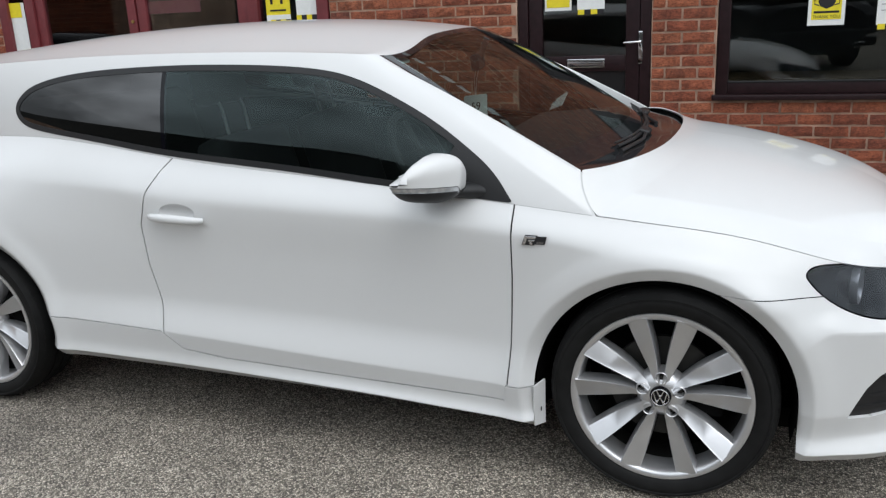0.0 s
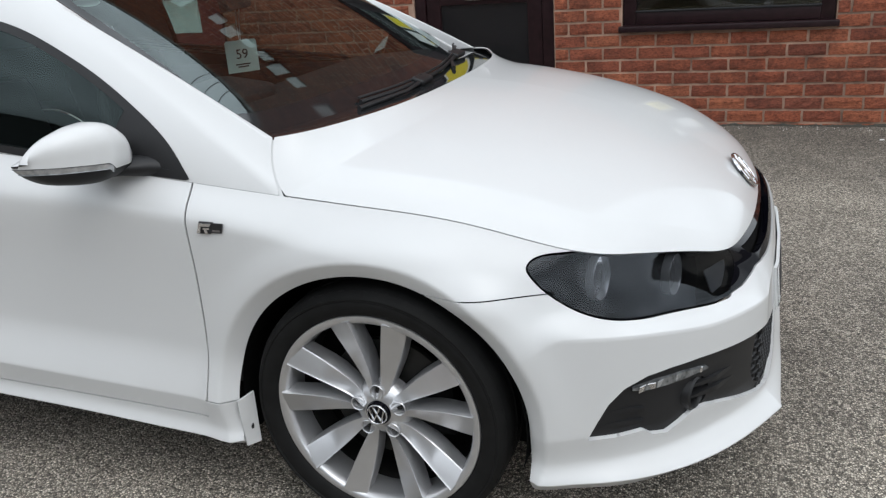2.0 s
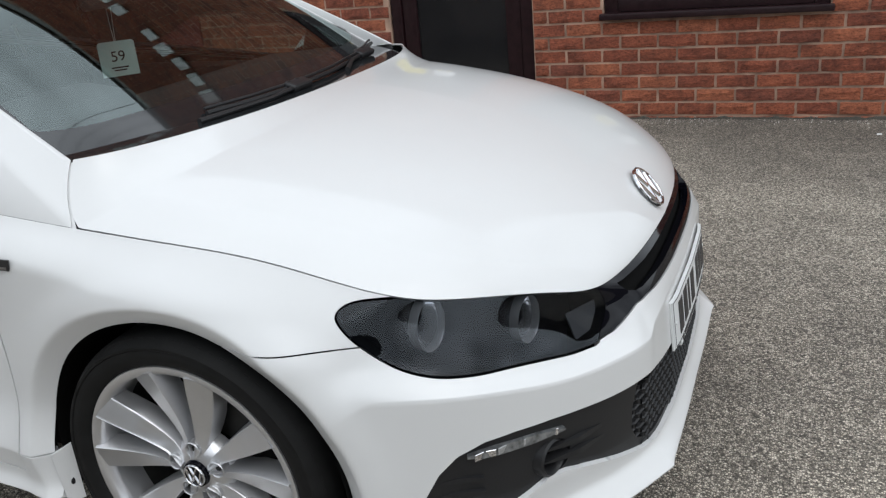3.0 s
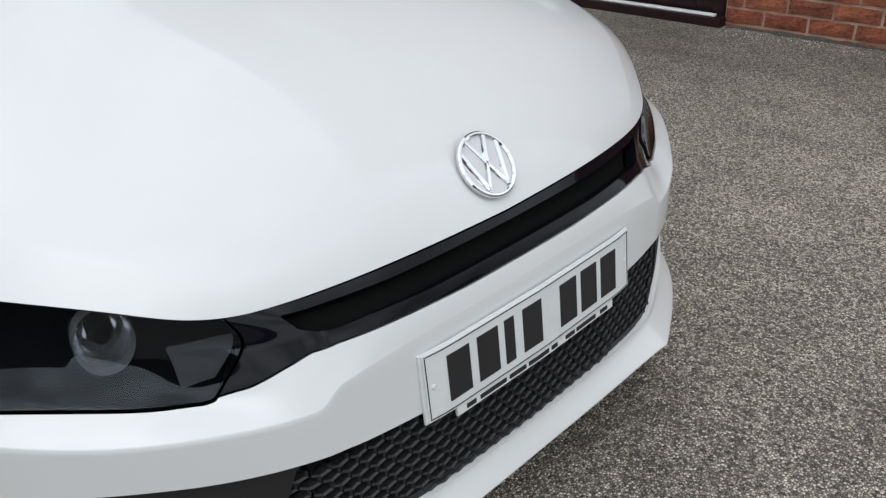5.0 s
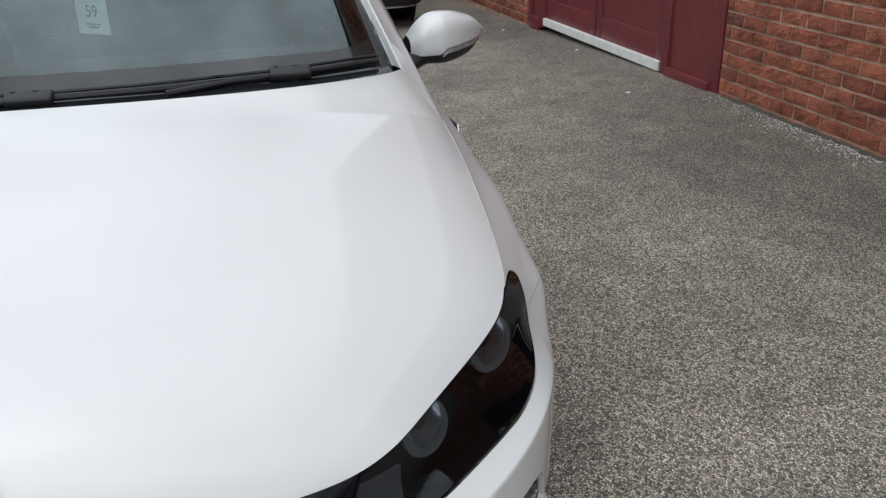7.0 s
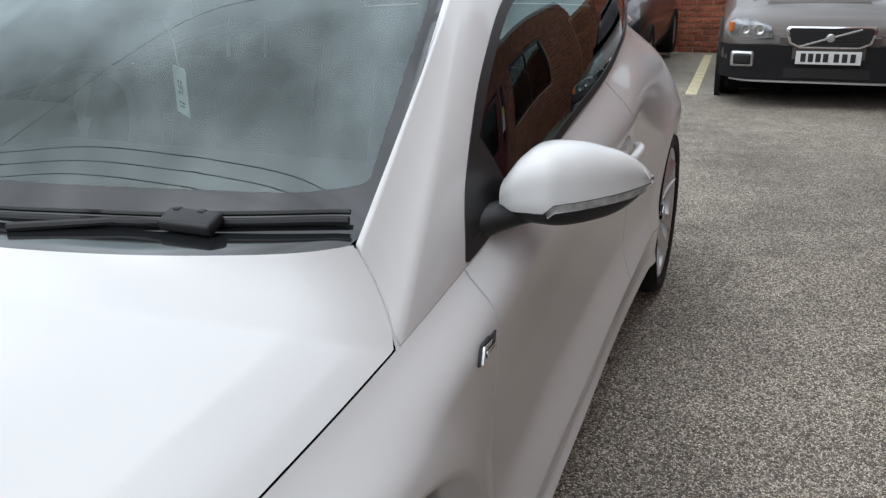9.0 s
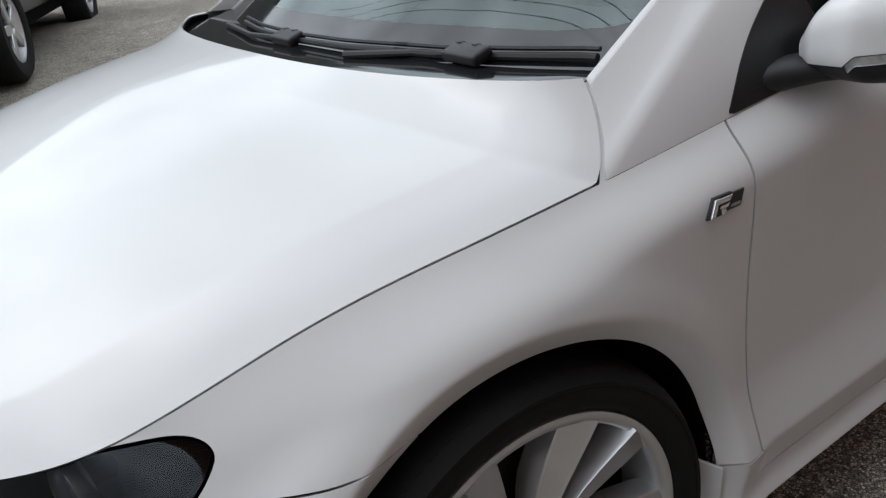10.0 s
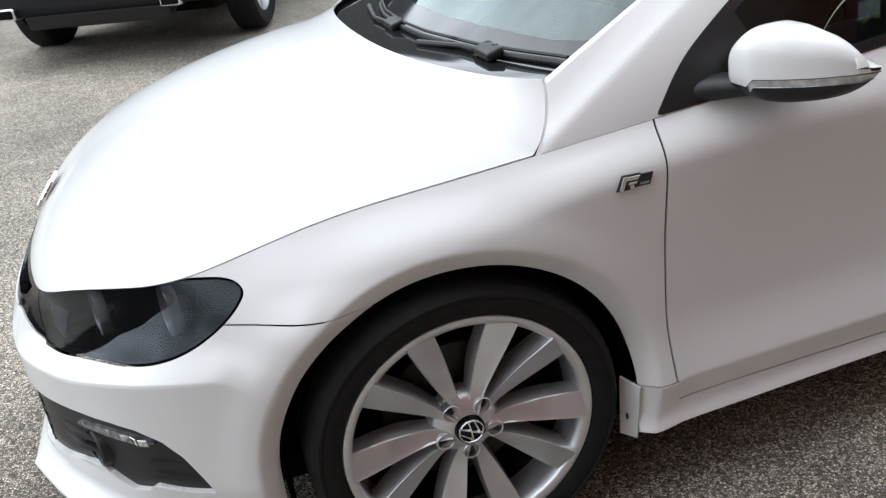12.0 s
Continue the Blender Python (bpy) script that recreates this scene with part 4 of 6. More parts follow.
def make_mirror(sy):
    """Door mirror: white cap, clear indicator strip, black lower shell and arm."""
    ns, nc = 60, 64
    s = np.linspace(0, 1, ns)
    y = .846 + .229 * s
    curve = lambda ks, vs: pchip(np.array(ks, float), np.array(vs, float)[:, None], s)[:, 0]
    ztop = curve([0, .13, .256, .38, .50, .74, 1], [.960, .998, 1.018, 1.023, 1.022, 1.009, .984])
    zbot = curve([0, .4, .7, 1], [.887, .884, .896, .930])
    xf = curve([0, .15, .35, .55, .78, 1], [-.580, -.558, -.555, -.574, -.616, -.668])
    xb = -.724
    shut = np.where(s > .72, np.sqrt(1 - .97 * (np.maximum(s - .72, 0) / .28) ** 3.0), 1.0)
    pts = np.zeros((nc, ns, 5))
    zc, hz, xm, hx = (ztop + zbot) / 2, (ztop - zbot) / 2 * shut, (xf + xb) / 2, (xf - xb) / 2 * (.25 + .75 * shut)
    for j, a in enumerate(np.linspace(math.pi, 3 * math.pi, nc)):
        cz, cx = math.sin(a), math.cos(a)
        pts[j, :, 0] = xm + hx * abs(cx) ** .70 * (1 if cx > 0 else -1) + .075 * max(cz, 0) * max(-cx, 0) + .012 * max(cz, 0)
        pts[j, :, 1] = y
        pts[j, :, 2] = zc + hz * abs(cz) ** .85 * (1 if cz > 0 else -1)
        pts[j, :, 3] = s
    sk = Skin.grid(pts[::-1])
    if sy < 0:
        sk = sk.mirrored()
    cut = lambda k: np.interp(k.v[:, 3], [0, .34, .42, .8, 1], [.914, .916, .933, .943, .950])
    cap, low = sk.both(sk.v[:, 2] - cut(sk), .0006)
    m = cap.make("door_mirror", WHITE, coupe, "white door mirror cap with a black lower shell", 0)
    strip, shell = low.both(np.minimum(low.v[:, 2] - cut(low) + .0135, low.v[:, 3] - .365), .0003)
    strip.make("mirror_indicator", SILVER_LENS, m, "clear indicator strip", .002)
    shell.make("mirror_shell", SATIN_BLACK, m, "", 0)
    for col in (0, ns - 1):
        bm = bmesh.new()
        bm.faces.new([bm.verts.new((p[0], p[1] * sy, p[2])) for p in pts[:-1, col, :3]])
        part("mirror_end", bm, SATIN_BLACK, m)
    bm = tube([(-.565, sy * .800, .884), (-.585, sy * .835, .897), (-.605, sy * .87, .902), (-.63, sy * .92, .903)], [.040, .034, .028, .022], 16)
    for v in bm.verts:
        v.co.x = -.60 + (v.co.x + .60) * 1.55
        v.co.z = .903 + (v.co.z - .903) * .72
    part("mirror_arm", bm, SATIN_BLACK, m, smooth=True)
    bm = box(.004, .150, .056, pose(xb + .012, sy * .955, .950, 0, 26, 0), .0015)
    part("mirror_glass", bm, CHROME, m)


SILVER_LENS = simple("silvered_lens", (0.46, 0.47, 0.48), 0.16, metal=0.6, var=0.3, scale=60)
side_thing(make_mirror)


def make_handle(sy):
    pts = [(-1.688, .893, .786), (-1.665, .908, .787), (-1.62, .917, .787), (-1.55, .917, .784), (-1.50, .908, .781), (-1.474, .892, .779)]
    c = cubic(chord(pts), np.array(pts), np.linspace(0, chord(pts)[-1], 22))
    bm = tube([(p[0], sy * p[1], p[2]) for p in c], [.008 + .007 * math.sin(math.pi * i / 21) ** .6 for i in range(22)], 14)
    h = part("door_handle", bm, WHITE, doors[0 if sy > 0 else 1], "white pull handle", smooth=True)
    (scoop if sy > 0 else scoop.mirrored()).make("handle_recess", WHITE, h, "", 0)


side_thing(make_handle)


DARK_CHROME = simple("dark_chrome", (0.30, 0.30, 0.32), 0.14, metal=1.0, var=0.1, scale=80)


def make_badge(sy):
    """A slanted black flag with a chrome letter-like mark before it."""
    def put(pts, y0, y1, bev, material, nm, parent):
        pts = [(-.354 + (u if sy < 0 else -u) * .84, .775 + v * .84) for u, v in pts]
        return part(nm, flip(prism(pts, y0, y1, bev), sy), material, parent)

    b = put([(-.006, -.013), (.036, -.013), (.044, .015), (-.022, .015)], .9005, .9040, .001, INK, "wing_badge", coupe)
    tagged(b, "small chrome and black badge on the wing")
    put([(-.044, -.0165), (.0, -.0165), (.013, .0175), (-.031, .0185)], .8995, .9037, .0005, INK, "badge_backing", b)
    for pts in ([(-.040, -.014), (-.030, -.014), (-.020, .016), (-.030, .016)], [(-.026, .006), (.004, .006), (.010, .015), (-.022, .015)], [(-.020, -.003), (.0, -.003), (.004, .003), (-.018, .003)], [(-.014, -.014), (-.003, -.014), (-.006, -.003), (-.016, -.003)]):
        put(pts, .9035, .9075, .0008, CHROME, "badge_stroke", b)
    put([(.008, -.009), (.032, -.009), (.034, -.003), (.010, -.003)], .9035, .905, 0, DARK_CHROME, "badge_bar", b)


side_thing(make_badge)

# roundel on the bonnet
tilt = Matrix.Translation((.7655, 0, .692)) @ Matrix.Rotation(radians(51), 4, "Y") @ Matrix.Rotation(radians(90), 4, "Z")
rd = emblem(.056, .007, tilt, "bonnet_roundel", coupe, "chrome roundel on the bonnet")
bm = bmesh.new()
bmesh.ops.create_circle(bm, cap_ends=True, segments=48, radius=.053)
bmesh.ops.transform(bm, matrix=tilt @ Matrix.Translation((0, 0, .0015)), verts=bm.verts)
part("roundel_field", bm, simple("satin_pale_field", (0.55, 0.55, 0.56), 0.3, var=0.03), rd)

# number plate with bars in place of its characters
plate = new("number_plate")
plate.matrix_basis = pose(.8735, .011, .450, 0, -5, 0)
plate.parent = coupe
tagged(plate, "white number plate in a pale holder")


def plate_piece(name, y0, y1, z0, z1, x0, x1, material, label=""):
    """A flat bar bent to the bumper's curve."""
    n = max(2, int(abs(y1 - y0) / .03))
    bm, rows = bmesh.new(), []
    for i in range(n + 1):
        yy = y0 + (y1 - y0) * i / n
        dx = bumper_x(yy) - .887
        rows.append([bm.verts.new(p) for p in ((x0 + dx, yy, z0), (x1 + dx, yy, z0), (x1 + dx, yy, z1), (x0 + dx, yy, z1))])
    for p, q in zip(rows, rows[1:]):
        for k in range(4):
            bm.faces.new((p[k], p[(k + 1) % 4], q[(k + 1) % 4], q[k]))
    bm.faces.new(rows[0])
    bm.faces.new(rows[-1][::-1])
    return part(name, bm, material, plate, label)


def bumper_x(yy):
    p = np.array(PLAN[10:], float)
    return float(np.interp(abs(yy), p[::-1, 1], p[::-1, 0]))


plate_piece("plate_sheet", -.26, .26, -.0555, .0555, .0, .004, PLATE)
plate_piece("plate_holder", -.264, .264, -.0605, .0570, -.004, .0, PLATE, "pale plastic holder")
plate_piece("plate_foot", -.205, .205, -.0755, -.0605, -.004, .001, PLATE)
for a, b, c, d in ((-.255, .255, .0525, .0540), (-.255, .255, -.0540, -.0525), (-.2575, -.256, -.054, .054), (.256, .2575, -.054, .054)):
    plate_piece("plate_border", a, b, c, d, .0035, .0048, INK)
for i, yy in enumerate((-.195, -.132, -.083, -.028, .068, .128, .188)):
    wd = .022 if i == 2 else .046
    plate_piece("plate_bar", yy - wd / 2, yy + wd / 2, -.039, .039, .0035, .0052, INK)
for yy in (-.245, .245):
    bm = lathe([(.0, .0065), (.004, .0055), (.005, .003)], 14, "X")
    bmesh.ops.translate(bm, vec=(bumper_x(yy) - .887, yy, 0), verts=bm.verts)
    part("plate_screw", bm, PLATE, plate)
for a, b in ((-.185, -.165), (-.155, -.095), (-.087, -.047), (-.040, .012), (.020, .036), (.060, .086), (.092, .150), (.165, .187)):
    plate_piece("holder_print", a, b, -.0715, -.0640, .0005, .0022, INK)


# lower intake: cells in the middle, lamp pods at its ends
hexes = []
for r in range(10):
    for c in range(-17, 18):
        yy = (c + (.5 if r % 2 else 0)) * .030
        zz = .256 + r * .0175
        if abs(yy) > .465 or zz > .412:
            continue
        hexes.append((yy, zz))
bm = bmesh.new()
for yy, zz in hexes:
    x0 = bumper_x(yy) - .022
    slope = (bumper_x(yy + .01) - bumper_x(yy - .01)) / .02
    outer, inner, back = [], [], []
    for k in range(6):
        t = math.pi / 6 + k * math.pi / 3
        dy, dz = math.cos(t), math.sin(t)
        outer.append(bm.verts.new((x0 + slope * dy * .0165, yy + dy * .0165, zz + dz * .0118)))
        inner.append(bm.verts.new((x0 - .003 + slope * dy * .0130, yy + dy * .0130, zz + dz * .0090)))
        back.append(bm.verts.new((x0 - .016 + slope * dy * .0115, yy + dy * .0115, zz + dz * .0076)))
    for k in range(6):
        j = (k + 1) % 6
        bm.faces.new((outer[k], outer[j], inner[j], inner[k]))
        bm.faces.new((inner[k], inner[j], back[j], back[k]))
tagged(part("grille_mesh", bm, SATIN_BLACK, coupe, "black honeycomb grille"), kind="stuff")


CLEAR_LAMP = simple("clear_lamp_cover", (0.20, 0.205, 0.21), 0.10, metal=0.5, var=0.5, scale=60)


def make_fog(sy):
    """Black insert with louvres, a round lamp pod and a clear strip lamp above."""
    turn = Matrix.Translation((POD.x, sy * POD.y, POD.z)) @ Matrix.Rotation(sy * POD_TURN, 4, "Z")
    bm = lathe([(.0, -.040), (.025, -.036), (.028, -.010), (.0305, .012), (.035, .017), (.040, .013), (.0435, -.004), (.044, -.05)], 36, "X")
    bmesh.ops.transform(bm, matrix=turn, verts=bm.verts)
    pod = part("fog_lamp", bm, SATIN_BLACK, coupe, "round fog lamp in a black pod", smooth=True)
    bm = lathe([(.0, -.016), (.014, -.018), (.0255, -.026)], 36, "X")
    bmesh.ops.transform(bm, matrix=turn, verts=bm.verts)
    part("fog_lens", bm, GLOSS_BLACK, pod, smooth=True)

    def along(z, a0, a1, h, depth, material, nm, parent, off=-.012, up=0.0):
        p = np.array(PLAN[9:], float)
        t = chord(p)
        arc = t[-1] - t
        rows = []
        bm = bmesh.new()
        for i in range(15):
            a = a0 + (a1 - a0) * i / 14
            pt = np.array([np.interp(a, arc[::-1], p[::-1, k]) for k in (0, 1)])
            p2 = np.array([np.interp(a + .01, arc[::-1], p[::-1, k]) for k in (0, 1)])
            d = (p2 - pt) / max(np.linalg.norm(p2 - pt), 1e-9)
            nn = np.array([d[1], -d[0]])
            if nn[0] < 0:
                nn = -nn
            q, b = pt + nn * off, pt + nn * (off - depth)
            zz = z + up * (i / 14)
            taper = min(1.0, .25 + 2.2 * min(i, 14 - i) / 14)
            rows.append([bm.verts.new((*(b * (1, sy)), zz - h * taper)), bm.verts.new((*(q * (1, sy)), zz - h * .6 * taper)), bm.verts.new((*(q * (1, sy)), zz + h * .6 * taper)), bm.verts.new((*(b * (1, sy)), zz + h * taper))])
        for a, b in zip(rows, rows[1:]):
            for k in range(3):
                bm.faces.new((a[k], a[k + 1], b[k + 1], b[k]))
        return part(nm, bm, material, parent, smooth=True)

    for z, a0, a1 in ((.331, .865, .975), (.362, .868, .955), (.345, .56, .735), (.372, .54, .745)):
        along(z, a0, a1, .010, .02, SATIN_BLACK, "louvre", coupe, -.016)
    lamp = along(.412, .688, .897, .0150, .02, CLEAR_LAMP, "running_lamp", coupe, -.009, .004)
    lamp["label"] = "clear strip lamp above the fog lamp"
    for i in range(8):
        a = .708 + i * .0235
        p = np.array(PLAN[9:], float)
        t = chord(p)
        arc = t[-1] - t
        pt = [float(np.interp(a, arc[::-1], p[::-1, k])) for k in (0, 1)]
        way = math.degrees(math.atan2(pt[1] - .2, pt[0] - .05))
        if i in (1, 2, 4):
            continue
        wide = .020 if i > 4 else .006
        bm = box(.002, wide, .016, pose(pt[0] - .0062, sy * (pt[1] - .0062), .4135 + .0004 * i, 0, 0, sy * way) @ pose(0, 0, 0, 0, 8, 12 if i % 2 else -12), .0008, 1)
        part("lamp_facet", bm, CHROME if i in (0, 6, 7) else SILVER_LENS, lamp)


side_thing(make_fog)


# wipers
def make_wiper(y0, y1, yb, pivot):
    base = lambda yy: Vector((np.interp(abs(yy), [0, .2, .45, .60, .70], [-.172, -.182, -.228, -.276, -.314]), yy, np.interp(abs(yy), [0, .45, .70], [.953, .956, .960])))
    pts = [base(y0 + (y1 - y0) * i / 16) for i in range(17)]
    w = part("wiper", tube(pts, .0065, 8), SATIN_BLACK, coupe, "black windscreen wiper lying at the foot of the glass", smooth=True)
    part("wiper_spoiler", tube([p + Vector((-.006, 0, .011)) for p in pts], .004, 6), SATIN_BLACK, w)
    b = base(yb)
    bm = box(.040, .092, .020, Matrix.Translation(b + Vector((.008, 0, .004))) @ Matrix.Rotation(radians(18), 4, "Y"), .0085, 3)
    for q in (-.030, .012):
        bm = join(bm, box(.012, .011, .008, Matrix.Translation(b + Vector((-.004, q, .015))), .003, 2))
    part("wiper_bracket", bm, SATIN_BLACK, w, smooth=True)
    part("wiper_arm", tube([b + Vector((.012, 0, .002)), b + Vector((.024, (pivot - yb) * .4, .000)), Vector((base(pivot).x + .034, pivot, .950))], [.0065, .0055, .0075], 8), SATIN_BLACK, w, smooth=True)


make_wiper(.33, .71, .50, .24)
make_wiper(-.36, .36, -.02, -.42)
bm = bmesh.new()
rows = []
for i in range(41):
    yy = -.735 + 1.47 * i / 40
    xb = np.interp(abs(yy), [0, .25, .5, .64, .72, .75], [-.045, -.055, -.10, -.155, -.205, -.248])
    zb = np.interp(abs(yy), [0, .5, .75], [.962, .958, .950])
    xf = np.interp(abs(yy), [0, .2, .45, .746], [-.175, -.182, -.225, -.325])
    rows.append([bm.verts.new((xb + .03, yy, zb - .024)), bm.verts.new((xb - .01, yy, zb - .017)), bm.verts.new(((xb + xf) / 2, yy, .943)), bm.verts.new((xf - .004, yy, .946))])
for a, b in zip(rows, rows[1:]):
    for k in range(3):
        bm.faces.new((a[k], a[k + 1], b[k + 1], b[k]))
part("scuttle", bm, FRIT, coupe, "glossy black strip behind the bonnet", smooth=True)

# cabin seen through the glass
dash = part("dashboard", box(.42, 1.36, .10, pose(-.52, 0, .905, 0, -4, 0), .04, 3), TRIM, coupe, "dark dashboard", smooth=True)
part("instrument_hood", box(.20, .34, .09, pose(-.66, -.36, .955, 0, 8, 0), .035, 3), TRIM, dash, smooth=True)
bm = bmesh.new()
maj, mi = .178, .014
vs = [[bm.verts.new(((maj + mi * math.cos(b)) * math.cos(a), (maj + mi * math.cos(b)) * math.sin(a), mi * math.sin(b))) for b in [2 * math.pi * j / 10 for j in range(10)]] for a in [2 * math.pi * i / 40 for i in range(40)]]
for i in range(40):
    for j in range(10):
        bm.faces.new((vs[i][j], vs[(i + 1) % 40][j], vs[(i + 1) % 40][(j + 1) % 10], vs[i][(j + 1) % 10]))
bm = join(bm, box(.30, .05, .02, None, .006), box(.08, .10, .03, None, .01))
bmesh.ops.transform(bm, matrix=pose(-.90, -.36, .90, 0, 62, 0), verts=bm.verts)
part("steering_wheel", bm, TRIM, coupe, smooth=True)
for yy in (-.36, .36):
    seat = part("front_seat", box(.50, .50, .16, pose(-1.33, yy, .50, 0, -8, 0), .05, 3), CLOTH, coupe, smooth=True)
    part("seat_back", box(.14, .48, .54, pose(-1.575, yy, .735, 0, -16, 0), .055, 3), CLOTH, seat, smooth=True)
    part("head_restraint", box(.09, .27, .18, pose(-1.73, yy, 1.19, 0, -12, 0), .04, 3), CLOTH, seat, smooth=True)
    for q in (-.07, .07):
        part("headrest_rod", tube([(-1.655, yy + q, .985), (-1.675, yy + q, 1.085), (-1.70, yy + q, 1.14)], .006, 10), simple("polished_steel", (0.80, 0.80, 0.80), 0.3, metal=0.35, var=0.03), seat, "bright steel rod", smooth=True)
bench = part("rear_bench", box(.50, 1.2, .16, pose(-2.25, 0, .52), .05, 3), CLOTH, coupe, smooth=True)
part("bench_back", box(.14, 1.2, .55, pose(-2.58, 0, .82, 0, -20, 0), .055, 3), CLOTH, bench, smooth=True)
part("parcel_shelf", boxb(-3.05, -2.62, -.62, .62, .98, 1.0, .008), TRIM, coupe)
part("cabin_floor", boxb(-3.0, -.45, -.74, .74, .28, .33), TRIM, coupe)
for sy in (1, -1):
    part("door_card", boxb(-1.72, -.45, sy * .80 - .02, sy * .80 + .02, .32, .90, .015), TRIM, coupe)
rv = part("rear_view_mirror", box(.035, .21, .062, pose(-.80, 0, 1.215, 0, -8, 12), .014, 2), TRIM, coupe, smooth=True)
part("mirror_stem", tube([(-.79, 0, 1.225), (-.775, 0, 1.27), (-.76, 0, 1.30)], .012, 10), TRIM, rv)

bm = lathe([(.0, .0008), (.9, .0008), (1.0, .0)], 28, "Z")
bmesh.ops.scale(bm, vec=(.022, .040, 1), verts=bm.verts)
part("permit_sticker", bm, CARD, coupe, "small pale oval sticker inside the windscreen").matrix_basis = pose(-.872, -.572, 1.262, 0, 32, -14)

# hanging price tag
tag = thing("hanging_tag", "mint green paper tag numbered 59 hanging on a string", "tag", pose(-.825, .035, 1.033, 0, 0, -38))
part("tag_card", prism([(-.054, -.052), (.054, -.052), (.054, .046), (.048, .052), (-.048, .052), (-.054, .046)], -.0006, .0006, 0, "YZ"), CARD, tag)
for q in (-.008, .008):
    part("tag_string", tube([(0, q * .2, .050), (.004, q * .6, .11), (.030, q, .185)], .0012, 5), PAPER, tag)


def words(body, size, m, material, parent, name):
    cu = bpy.data.curves.new(name, "FONT")
    cu.body, cu.size, cu.align_x, cu.align_y, cu.extrude = body, size, "CENTER", "CENTER", 0.0003
    ob = new(name, cu)
    dg = bpy.context.evaluated_depsgraph_get()
    me = bpy.data.meshes.new_from_object(ob.evaluated_get(dg))
    bpy.data.objects.remove(ob)
    me.materials.clear()
    me.materials.append(material)
    ob = new(name, me)
    ob.parent = parent
    ob.matrix_basis = m
    return ob


words("59", .044, Matrix.Translation((.0012, 0, .006)) @ pose(0, 0, 0, 90, 0, 90), INK, tag, "tag_number")
words("59", .044, Matrix.Translation((-.0012, 0, .006)) @ pose(0, 0, 0, 90, 0, -90), INK, tag, "tag_number")
for zz, wd in ((-.026, .05), (-.034, .036)):
    part("tag_print", boxb(.0007, .0012, -wd / 2, wd / 2, zz - .002, zz + .002), INK, tag)

for sy in (1, -1):
    bm = bmesh.new()
    lo = [(-.3615, .894, .192), (-.335, .868, .196), (-.335, .868, .338), (-.3615, .904, .324)]
    f = [bm.verts.new((x, y, z)) for x, y, z in lo]
    q = [bm.verts.new((x - .005, y - .004, z)) for x, y, z in lo]
    bm.faces.new(f)
    bm.faces.new(q[::-1])
    for i in range(4):
        bm.faces.new((f[i], q[i], q[(i + 1) % 4], f[(i + 1) % 4]))
    part("skirt_end", flip(bm, sy), WHITE, coupe)
    bolt = lathe([(.0, .002), (.007, .001), (.008, .0)], 12, "X")
    bmesh.ops.translate(bolt, vec=(-.3455, sy * .879, .245), verts=bolt.verts)
    part("skirt_screw", bolt, SATIN_BLACK, coupe)


# ---------------------------------------------------------------- ground
def ground_z(x, y):
    e = lambda q: q * q / (q + 0.8) if q > 0 else 0.0
    return 0.020 * e(y - 1.1) - 0.024 * e(-x - 2.9) + 0.047 * e(-y - 2.0)


def make_ground():
    def axis(lo, hi):
        core = list(np.arange(lo, hi + 0.01, 0.5))
        far = [40, 90, 250, 700, 2000]
        return [lo - f for f in far[::-1]] + core + [hi + f for f in far]
    xs, ys = axis(-16, 8), axis(-12, 8)
    v = [(x, y, ground_z(min(max(x, -16), 8), min(max(y, -8), 8))) for y in ys for x in xs]
    n = len(xs)
    f = [(j * n + i, j * n + i + 1, (j + 1) * n + i + 1, (j + 1) * n + i) for j in range(len(ys) - 1) for i in range(n - 1)]
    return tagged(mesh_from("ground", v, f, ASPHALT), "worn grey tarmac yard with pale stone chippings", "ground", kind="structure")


make_ground()
bm = bmesh.new()
for i in range(12):
    a, b = i / 12, (i + .96) / 12
    q = [(-8.05 - 4.15 * t, .50 - .18 * t) for t in (a, b)]
    vs = [bm.verts.new((q[0][0], q[0][1], ground_z(*q[0]) + .004)), bm.verts.new((q[1][0], q[1][1], ground_z(*q[1]) + .004)), bm.verts.new((q[1][0], q[1][1] - .11, ground_z(q[1][0], q[1][1] - .11) + .004)), bm.verts.new((q[0][0], q[0][1] - .11, ground_z(q[0][0], q[0][1] - .11) + .004))]
    bm.faces.new(vs)
tagged(part("parking_line", bm, LINE_PAINT, None), "worn cream painted parking line on tarmac", "road marking", kind="structure")

# ---------------------------------------------------------------- the brick building
WY, WALL_TOP, LOW_TOP, EAST = 3.50, 6.90, 3.0, 2.4
OPEN = [(-6.95, -3.26, -0.2, 2.16), (-1.615, -0.575, -0.2, 2.16), (-0.105, 1.215, 0.69, 2.16), (-10.5, -7.5, 0.95, 2.30), (-12.99, -7.2, LOW_TOP, WALL_TOP)]
BL, BH, JT = 0.236, 0.086, 0.0105


def solid_cells(x0, x1, z0, z1, holes):
    """Rectangles that fill a wall round its openings."""
    xs = sorted({x0, x1, *[h[0] for h in holes], *[h[1] for h in holes]})
    zs = sorted({z0, z1, *[max(z0, h[2]) for h in holes], *[h[3] for h in holes]})
    out = []
    for a, b in zip(xs, xs[1:]):
        for c, d in zip(zs, zs[1:]):
            mx, mz = (a + b) / 2, (c + d) / 2
            if not any(h[0] < mx < h[1] and h[2] < mz < h[3] for h in holes):
                out.append((a, b, c, d))
    return out


